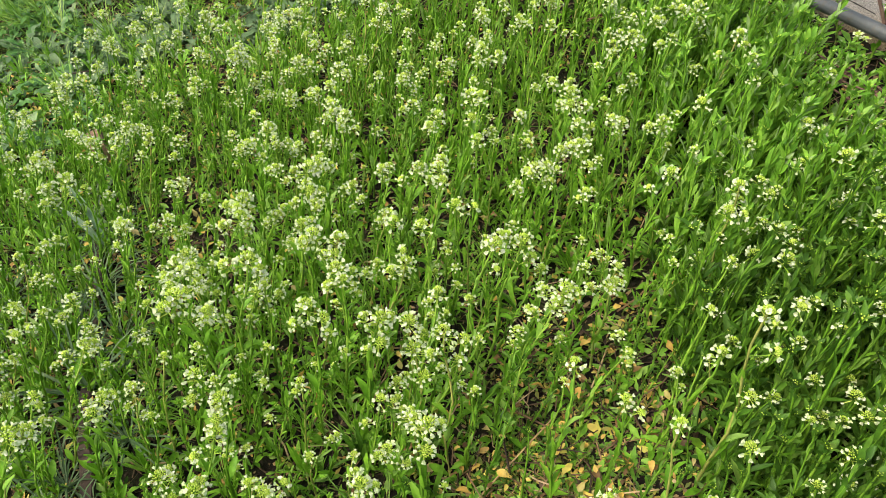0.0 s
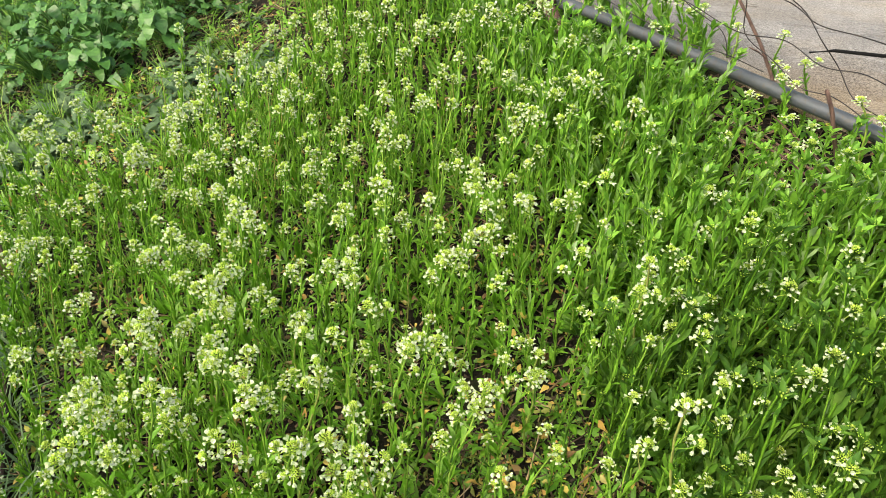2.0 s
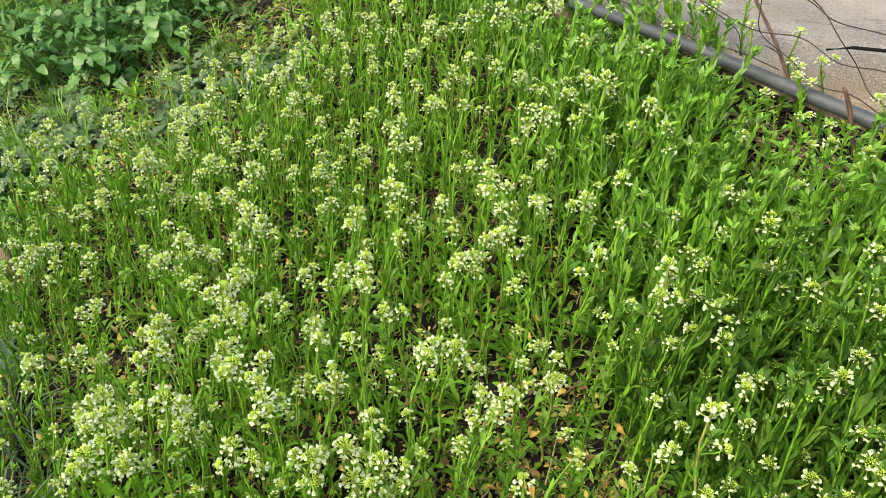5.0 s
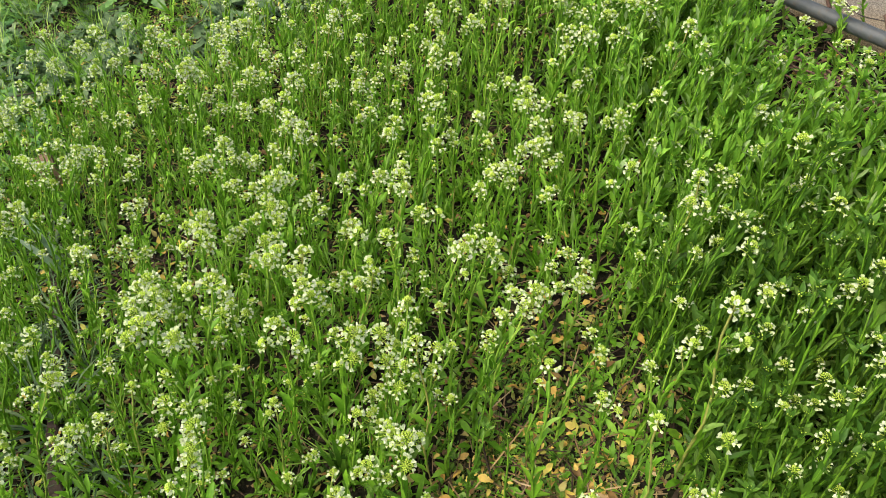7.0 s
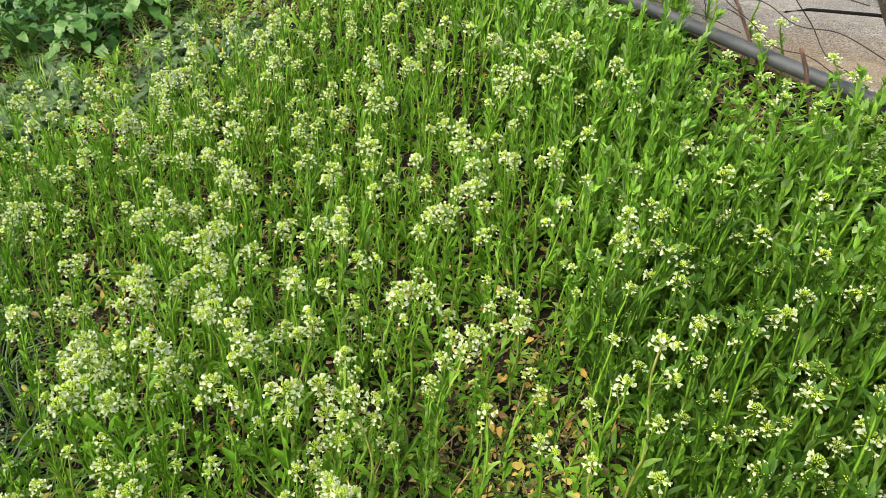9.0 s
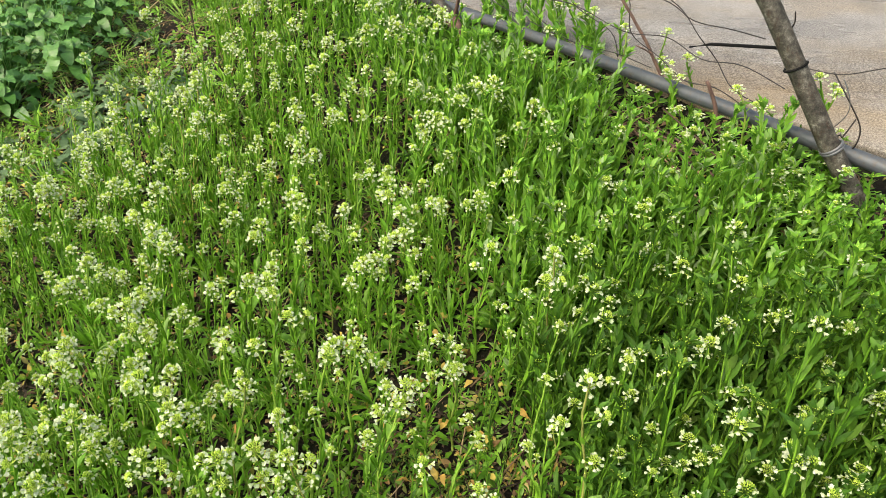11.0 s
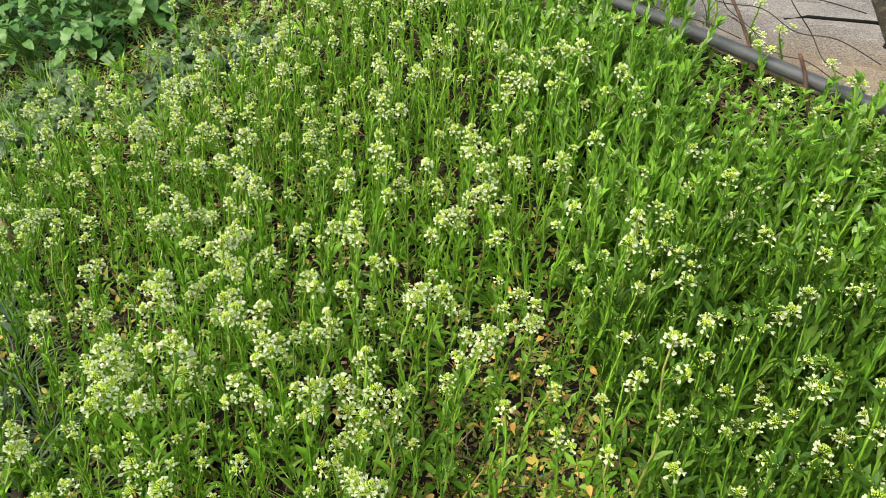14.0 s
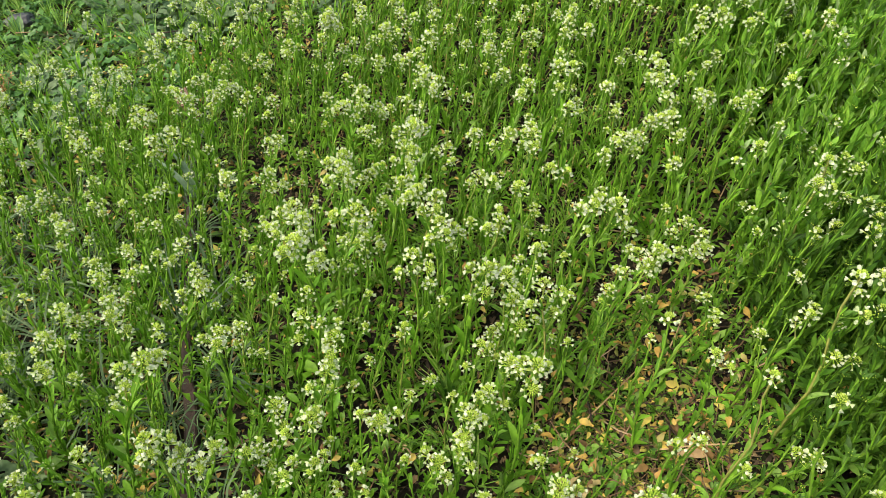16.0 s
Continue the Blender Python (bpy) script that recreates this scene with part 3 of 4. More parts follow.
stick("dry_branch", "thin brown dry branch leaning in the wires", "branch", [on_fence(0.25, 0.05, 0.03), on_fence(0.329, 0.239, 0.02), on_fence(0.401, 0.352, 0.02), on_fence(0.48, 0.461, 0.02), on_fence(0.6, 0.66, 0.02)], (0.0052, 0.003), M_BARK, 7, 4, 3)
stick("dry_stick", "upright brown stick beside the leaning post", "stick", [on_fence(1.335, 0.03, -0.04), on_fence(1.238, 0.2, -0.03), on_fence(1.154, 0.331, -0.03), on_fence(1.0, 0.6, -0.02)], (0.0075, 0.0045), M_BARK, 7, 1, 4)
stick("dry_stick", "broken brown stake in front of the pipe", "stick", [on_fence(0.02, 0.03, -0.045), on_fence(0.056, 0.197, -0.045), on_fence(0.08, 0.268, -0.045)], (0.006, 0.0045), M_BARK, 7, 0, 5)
stick("bare_sapling", "thin dark bare sapling standing in open soil", "sapling", [on_ground(3.13, 1.25, -0.02), on_ground(3.14, 1.3, 0.13), on_ground(3.11, 1.33, 0.25), on_ground(3.1, 1.39, 0.4), on_ground(3.05, 1.5, 0.8)], (0.0048, 0.0032), M_SAPLING, 7, 2, 6)


# ---- edging board ----
def build_board():
    board = thing("edging_board", "weathered brown wooden edging board sunk in the soil", "edging board")
    for a, b in ((0.1, 1.28), (1.285, 1.85)):
        s, cols = Shape(), []
        n = 40
        for i in range(n + 1):
            u = a + (b - a) * i / n
            v = -0.54 + 0.14 * u + 0.006 * math.sin(u * 9) + 0.006 * noise.noise((u * 17, 5, 0))
            z0, z1 = height(u, v) - 0.03, height(u, v) + 0.036 + 0.012 * noise.noise((u * 5, 0, 0)) + 0.005 * noise.noise((u * 23, 3, 0))
            cols += [at(u, v - 0.017, z0), at(u, v - 0.017, z1 - 0.004), at(u, v - 0.013, z1), at(u, v + 0.013, z1), at(u, v + 0.017, z1 - 0.004), at(u, v + 0.017, z0)]
        s.add(cols, [(i * 6 + j, i * 6 + (j + 1) % 6, (i + 1) * 6 + (j + 1) % 6, (i + 1) * 6 + j) for i in range(n) for j in range(6)] + [tuple(range(6))[::-1], tuple(n * 6 + j for j in range(6))])
        part("board", s, M_BOARD, board, smooth_shade=False)


build_board()


# ---- the flowering bed ----
def bare(u, v):
    """How bare the soil lies: 1 in the open patches, 0 in the full growth."""
    b = 0.95 * (1.0 - smooth(0.07, 0.27, math.hypot((u - 0.31) * 0.85, (v - 0.51) * 0.85)))
    b = max(b, 0.4 * (1 - smooth(0.1, 0.34, math.hypot((u - 0.5) * 0.85, v - 0.68))))
    b = max(b, 0.85 * (1 - smooth(0.05, 0.26, math.hypot((u - 1.7) * 0.7, v + 0.02))))
    if 0.1 < u < 1.75:
        b = max(b, (0.4 + 0.45 * noise.noise((u * 5, 2, 8))) * (1 - smooth(0.05, 0.11, abs(v - (-0.51 + 0.14 * u)))))
    b = max(b, 0.9 * (1 - smooth(0.2, 0.5, math.hypot((u - 3.25) * 0.8, (v - 1.05) * 0.8))))
    return b


def leafy_share(u, v):
    edge = 0.93 + 0.36 * max(-0.2, u) + 0.12 * noise.noise((u * 1.6, v * 1.6, 7))
    return smooth(edge - 0.14, edge + 0.14, v)


def field_share(u, v):
    """Growth of the tall plants over the plan."""
    g = (1 - smooth(2.3, 2.8, u + 0.25 * noise.noise((v * 2, 1, 0)))) if v < 1.2 else (1 - smooth(3.2, 3.8, u))
    g *= 1 - smooth(1.79, 1.87, v)
    if v < -0.6:
        g *= 0.6
    g *= smooth(-0.75, -0.3, u + 0.2 * noise.noise((v * 2.5, 4, 0))) * smooth(-1.9, -1.35, v + 0.25 * noise.noise((u * 2, 6, 0)))
    clumps = 0.5 + 0.9 * noise.noise((u * 3.1, v * 3.1, 12)) + 0.5 * noise.noise((u * 8, v * 8, 15))
    g *= 1 - (1 - leafy_share(u, v)) * (0.36 - 0.32 * min(1, max(0, clumps)))
    return g * (1 - 0.84 * bare(u, v))


def scatter(n, u0, u1, v0, v1, seed):
    """An even but unordered spread of places."""
    rnd = random.Random(seed)
    cell = math.sqrt((u1 - u0) * (v1 - v0) / n)
    u = u0
    while u < u1:
        v = v0
        while v < v1:
            yield u + rnd.uniform(0, cell * 1.25), v + rnd.uniform(0, cell * 1.25), rnd
            v += cell
        u += cell


# the plants lean to the light, up and over towards the fence
LEAN_U, LEAN_V = -0.03, 0.35

# heads that stand out: way along, way across, height
TALL = ((0.548, 1.147, 0.42), (0.96, 1.033, 0.4), (0.84, 0.664, 0.42), (0.187, 1.136, 0.39), (0.76, 0.345, 0.42), (0.903, 0.147, 0.49), (0.813, 0.087, 0.51),
        (0.776, 0.563, 0.43), (0.57, 0.853, 0.3), (0.548, 0.406, 0.37), (0.194, 0.88, 0.31), (1.838, -0.068, 0.37), (1.21, 0.862, 0.4),
        (0.288, 1.037, 0.34), (0.646, 0.43, 0.36), (0.527, 0.561, 0.31), (2.119, 0.4, 0.45), (1.73, 0.1, 0.32), (1.442, 0.309, 0.39), (0.585, 1.386, 0.32),
        (1.123, -0.233, 0.27), (0.778, -0.019, 0.34), (0.975, 0.141, 0.33), (0.475, -0.121, 0.37), (0.712, -0.39, 0.5))


def clear_height(u, v):
    """How tall the shoots before the pipe are: they leave it in view, but for a tall stand beside the pole."""
    stand = smooth(0.3, 0.38, u) * (1 - smooth(0.52, 0.62, u))
    return max(0.08, 0.07 + (0.6 + 0.5 * smooth(0.6, 0.95, u)) * (1.72 - v) + 0.07 * stand - 0.14 * smooth(1.42, 1.5, u) * (1 - smooth(1.66, 1.76, u)) * smooth(1.4, 1.55, v) + 0.05 * noise.noise((u * 6, 3, 1)))


def litter_gap(u, v):
    """The open strip of debris before the pipe."""
    return smooth(0.42, 0.5, u) * (1 - smooth(0.85, 0.98, u)) * smooth(1.4, 1.54, v) * (1 - smooth(1.74, 1.78, v))


def leafy_choice(u, v, r):
    """Which kind of leafy shoot: few carry flowers, and hardly any before the fence."""
    return r.choice((1, 2, 4)) if r.random() < 0.38 - 0.29 * smooth(1.0, 1.35, v) * (1 - 0.75 * smooth(0.9, 1.4, u)) else r.choice((0, 3, 5))


def plants():
    """Poses and kinds of all tall plants."""
    flowering, slight, leafy = [], [], []
    rnd = random.Random(77)

    def stand(u, v, h, i, lean_u, lean_v, stout=1.0):
        w = (Vector((0, 0, 1)) + DU * lean_u + DV * lean_v).normalized()
        q = Vector((0, 0, 1)).rotation_difference(w).to_matrix().to_4x4()
        k = h / 0.4
        wide = (0.55 + 0.45 * k) * stout
        return i, Matrix.Translation(on_ground(u, v, -0.004)) @ q @ Matrix.Rotation(rnd.uniform(0, 6.28), 4, "Z") @ Matrix.Diagonal((wide, wide, k, 1))

    def leafy_stand(u, v, h, r, lean_u, lean_v):
        i = leafy_choice(u, v, r)
        return stand(u, v, h, i, lean_u, lean_v, 1.3 if i in (0, 3, 5) else 1 + 0.12 * smooth(0.6, 1.1, u))

    for u, v, h in TALL:
        lu, lv = LEAN_U + rnd.uniform(-0.05, 0.05), LEAN_V + rnd.uniform(-0.05, 0.05)
        i = rnd.choice((4, 5, 6, 7) if v < 0.4 else (0, 1, 2, 4))
        flowering.append((u, v, stand(u - lu * h, v - lv * h, h, i, lu, lv, 1.12)))
    for u, v, r in scatter(3600, -0.7, 3.9, -1.9, 1.9, 3):
        g = field_share(u, v)
        if r.random() > g:
            continue
        if r.random() < leafy_share(u + LEAN_U * 0.3, v + LEAN_V * 0.3):
            if r.random() < 0.6 * litter_gap(u, v):
                continue
            lu, lv = r.gauss(LEAN_U, 0.07), r.gauss(LEAN_V, 0.08)
            past = smooth(FENCE_V - 0.01, FENCE_V + 0.03, v)
            h = min(r.uniform(0.24, 0.43), clear_height(u, v) * r.uniform(0.75, 1.1))
            if past:
                screen = 1.05 < u < 1.65
                if r.random() < (0.3 if screen else 0.6):
                    continue
                h = r.uniform(0.2, 0.36) if screen else r.uniform(0.07, 0.13)
            leafy.append((u, v, leafy_stand(u, v, h, r, lu, lv * (1 - 0.7 * past))))
        elif r.random() < 0.58 - 0.17 * (1 - smooth(0.0, 0.4, v)) - 0.22 * smooth(0.05, 0.35, v) * (1 - smooth(0.5, 0.9, u)):
            h = min(0.52, max(0.24, r.gauss(0.37, 0.055)))
            big = r.random() < 0.6 - 0.35 * smooth(0.1, 0.7, v)
            flowering.append((u, v, stand(u, v, h, r.randrange(4) + (4 if big else 0), r.gauss(LEAN_U, 0.055), r.gauss(LEAN_V, 0.055))))
        else:
            h = min(0.42, max(0.12, r.gauss(0.27, 0.07)))
            slight.append((u, v, stand(u, v, h, r.randrange(len(SLIGHT)), r.gauss(LEAN_U, 0.07), r.gauss(LEAN_V, 0.07))))
    for u, v, r in scatter(1900, -0.5, 2.6, 0.8, 1.7, 4):
        if r.random() < leafy_share(u, v + 0.1) * (1 - 0.7 * litter_gap(u, v)) * (1 - 0.75 * smooth(1.35, 1.6, v) * (1 - smooth(0.9, 1.1, u))):
            leafy.append((u, v, leafy_stand(u, v, min(r.uniform(0.16, 0.34), clear_height(u, v) * 0.8), r, r.gauss(LEAN_U, 0.1), r.gauss(LEAN_V, 0.1))))
    for u, v, r in scatter(14, 1.05, 1.65, 1.79, 1.85, 6):
        leafy.append((u, v, stand(u, v, r.uniform(0.16, 0.32), r.randrange(len(LEAFY)), r.gauss(0, 0.1), r.gauss(0.08, 0.08), 1.2)))
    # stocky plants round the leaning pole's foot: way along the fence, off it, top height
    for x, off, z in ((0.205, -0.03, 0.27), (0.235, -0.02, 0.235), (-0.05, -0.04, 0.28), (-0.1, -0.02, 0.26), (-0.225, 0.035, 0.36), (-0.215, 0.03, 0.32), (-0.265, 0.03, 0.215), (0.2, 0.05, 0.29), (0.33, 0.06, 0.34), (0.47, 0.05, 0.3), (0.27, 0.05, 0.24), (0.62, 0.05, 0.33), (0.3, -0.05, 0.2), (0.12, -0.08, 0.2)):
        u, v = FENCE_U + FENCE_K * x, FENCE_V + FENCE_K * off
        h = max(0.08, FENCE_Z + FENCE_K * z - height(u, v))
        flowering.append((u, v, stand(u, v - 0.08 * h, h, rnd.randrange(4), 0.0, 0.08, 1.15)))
    for k in range(9):
        u, v = rnd.uniform(0.12, 0.3), rnd.uniform(1.53, 1.66)
        leafy.append((u, v, stand(u, v, rnd.uniform(0.1, 0.17), rnd.choice((0, 3, 5)), rnd.gauss(0, 0.12), rnd.gauss(0.15, 0.1), 1.3)))
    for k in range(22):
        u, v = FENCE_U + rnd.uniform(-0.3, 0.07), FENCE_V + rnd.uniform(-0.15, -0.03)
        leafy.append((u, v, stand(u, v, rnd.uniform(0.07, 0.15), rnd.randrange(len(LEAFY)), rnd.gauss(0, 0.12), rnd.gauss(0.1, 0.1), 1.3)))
    return flowering, slight, leafy


def build_plants(found, kinds, mats, name, label, category, group, most, stuff_name, stuff_label, single=0):
    """The nearest plants as things of their own, the first of them leaf by leaf; the rest joined."""
    found = sorted(found, key=lambda p: math.hypot(p[0] - 0.5, (p[1] - 0.7)))
    firsts = {}
    for k, (u, v, (i, m)) in enumerate(found[:most]):
        key = (i, k < single)
        if key not in firsts:
            ob = thing(name, label, category, group)
            part("stem", kinds[i]["stem"], mats["stem"], ob)
            if k < single:
                for a in kinds[i]["leaf"]:
                    part("leaf", a, mats["leaf"], ob)
            else:
                part("foliage", joined([(a, Matrix.Identity(4)) for a in kinds[i]["leaf"]]), mats["leaf"], ob)
            for green, white in kinds[i]["heads"]:
                head = part("flower_head", green, mats["flower_head"], ob, "yellow-green buds")
                if white:
                    part("petals", white, mats["petals"], head, "small white four-petalled flowers")
            ob.matrix_basis = m
            firsts[key] = ob
        else:
            ob = copy_thing(firsts[key], Matrix.Identity(4))
            ob.matrix_basis = m
    rest = found[most:]
    if rest:
        ob = thing(stuff_name, stuff_label, category, kind="stuff")
        for key in ("stem", "leaf", "flower_head", "petals"):
            pieces = []
            for u, v, (i, m) in rest:
                k = kinds[i]
                some = {"stem": [k["stem"]], "leaf": k["leaf"], "flower_head": [g for g, _ in k["heads"]], "petals": [w for _, w in k["heads"] if w]}[key]
                pieces += [(x, m) for x in some]
            if pieces:
                part({"stem": "stems", "leaf": "leaves", "flower_head": "buds", "petals": "petals"}[key], joined(pieces), mats[key], ob)


found_flowering, found_slight, found_leafy = plants()


def build_shoots():
    """Thin shoots without flowers between the taller stems."""
    q = random.Random(51)
    found = []
    for u, v, r in scatter(2600, -0.5, 3.0, -1.5, 1.5, 52):
        if r.random() < field_share(u, v) * (1 - 0.8 * leafy_share(u, v)):
            w = (Vector((0, 0, 1)) + DU * r.gauss(LEAN_U, 0.1) + DV * r.gauss(LEAN_V, 0.1)).normalized()
            turn = Vector((0, 0, 1)).rotation_difference(w).to_matrix().to_4x4()
            k = r.uniform(0.25, 0.72)
            found.append((u, v, (r.randrange(3), Matrix.Translation(on_ground(u, v, -0.003)) @ turn @ Matrix.Rotation(r.uniform(0, 6.28), 4, "Z") @ Matrix.Diagonal((0.5 + 0.5 * k, 0.5 + 0.5 * k, k, 1)))))
    # same shoots round the bare patch, their shade painted by a darker leaf colour
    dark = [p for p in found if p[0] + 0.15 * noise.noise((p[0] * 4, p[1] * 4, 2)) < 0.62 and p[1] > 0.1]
    build_plants(dark, SHOOTS, MATS_DEEP_SHADED, "green_shoot", "thin green shoot with narrow leaves, painted dark as in shade", "plant", "dark green shoots round the bare patch", 100, "dark_green_shoots", "crowd of thin green shoots round the bare patch, painted dark as in shade")
    found = [p for p in found if p not in dark]
    build_plants(found, SHOOTS, MATS, "green_shoot", "thin green shoot with narrow leaves", "plant", "green shoots between the stems", 100, "green_shoots", "crowd of thin green shoots between the stems")


build_shoots()
build_plants(found_flowering, FLOWERING, MATS, "flowering_plant", "slender green plant with a domed head of white flowers", "plant", "flowering plants in the bed", 300, "flowering_plants", "crowd of slender plants with white flower heads", 60)
build_plants(found_slight, SLIGHT, MATS, "young_flowering_plant", "low slender plant with a small white flower head", "plant", "low flowering plants in the bed", 190, "young_flowering_plants", "crowd of low slender plants with small white heads", 20)
# shoots low in u get the leaf colour with shade painted in
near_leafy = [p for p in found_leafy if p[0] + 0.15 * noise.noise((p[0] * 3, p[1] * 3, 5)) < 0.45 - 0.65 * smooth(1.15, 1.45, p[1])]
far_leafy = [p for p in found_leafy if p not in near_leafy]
build_plants(near_leafy, LEAFY, MATS_DEEP_SHADED, "leafy_plant", "deep green leafy shoot with narrow leaves and buds, shade in its colour", "plant", "deep green leafy shoots", 130, "deep_leafy_plants", "dense mass of deep green leafy shoots, shade in their colour", 14)
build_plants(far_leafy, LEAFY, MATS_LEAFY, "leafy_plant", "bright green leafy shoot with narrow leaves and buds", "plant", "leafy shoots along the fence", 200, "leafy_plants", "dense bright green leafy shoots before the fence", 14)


# ---- low growth and litter ----
def rosette_kind(seed, leaves, length, ratio, profile, rise, droop, wave):
    rnd, s = random.Random(seed), Shape()
    for i in range(leaves):
        t = i * 2.399 + rnd.uniform(-0.4, 0.4)
        out = Vector((math.cos(t), math.sin(t), rise * rnd.uniform(0.4, 1.6)))
        n = length * rnd.uniform(0.6, 1.2)
        leaf(s, out * 0.004, out, n, n * ratio * rnd.uniform(0.8, 1.2), profile, droop * rnd.uniform(0.4, 1.4), 0.25, wave, rnd, rnd.uniform(-0.4, 0.4))
    return s.arrays()


def strewn(name, label, category, mat, kinds, places):
    """Many small pieces as one object."""
    tagged(part(name, joined([(kinds[i], m) for i, m in places]), mat), label, category, kind="stuff")


def flat_pose(u, v, up, r, size, tilt):
    return Matrix.Translation(on_ground(u, v, up)) @ Matrix.Rotation(r.gauss(0, tilt), 4, "X") @ Matrix.Rotation(r.gauss(0, tilt), 4, "Y") @ Matrix.Rotation(r.uniform(0, 6.28), 4, "Z") @ Matrix.Scale(size, 4)


TUFT = [rosette_kind(60 + i, 8, 0.06, 0.12, CLASP, 3.5, 0.7, 0.1) for i in range(4)]
FILL = [rosette_kind(65 + i, 10, 0.042, 0.22, CLASP, 2.2, 0.9, 0.15) for i in range(4)]
BASAL = [rosette_kind(150 + i, 6, 0.036, 0.4, SCOOP, 1.1, 0.9, 0.25) for i in range(4)]
LOW = [rosette_kind(70 + i, 5, 0.034, 0.36, (0.3, 1.0, 0.2), 1.0, 0.8, 0.15) for i in range(4)]
BLADES = [rosette_kind(80 + i, 12, 0.2, 0.02, (0.8, 1.0, 0.06), 3.2, 1.0, 0.0) for i in range(5)]
WAVY = (0.12, 0.3, 0.26, 0.6, 0.5, 0.9, 0.75, 1.0, 0.8, 0.5, 0.03)
LOBED = [rosette_kind(90 + i, 15, 0.15, 0.25, WAVY, 1.1, 1.3, 0.5) for i in range(4)]


def litter_leaf(seed):
    rnd, s = random.Random(seed), Shape()
    leaf(s, (0, 0, 0.002), (1, 0, 0.25), 0.025, 0.0125, rnd.choice((SPOON, LANCE, HEART)), rnd.uniform(0.2, 1.4), rnd.uniform(-0.2, 0.5), 0.3, rnd)
    return s.arrays()


def litter_straw(seed):
    rnd, s = random.Random(seed), Shape()
    n = rnd.uniform(0.04, 0.12)
    tube(s, [(0, 0, 0.002), (n * 0.5, rnd.uniform(-0.012, 0.012), 0.006), (n, rnd.uniform(-0.02, 0.02), 0.003)], rnd.uniform(0.0007, 0.0016), 4)
    return s.arrays()


def litter_chip(seed):
    """A shred of dry leaf or stalk."""
    rnd, s = random.Random(seed), Shape()
    n, w = rnd.uniform(0.005, 0.015), rnd.uniform(0.0015, 0.004)
    z = rnd.uniform(0.001, 0.004)
    s.add([(0, -w, 0.001), (n, -w * 0.6, z), (n * 1.1, w * 0.7, 0.001), (0.1 * n, w, z), (n * 0.5, 0, z + 0.002)], [(0, 1, 4), (1, 2, 4), (2, 3, 4), (3, 0, 4)])
    return s.arrays()


CHIP = [litter_chip(140 + i) for i in range(6)]
FALLEN, STRAW = [litter_leaf(100 + i) for i in range(6)], [litter_straw(120 + i) for i in range(6)]


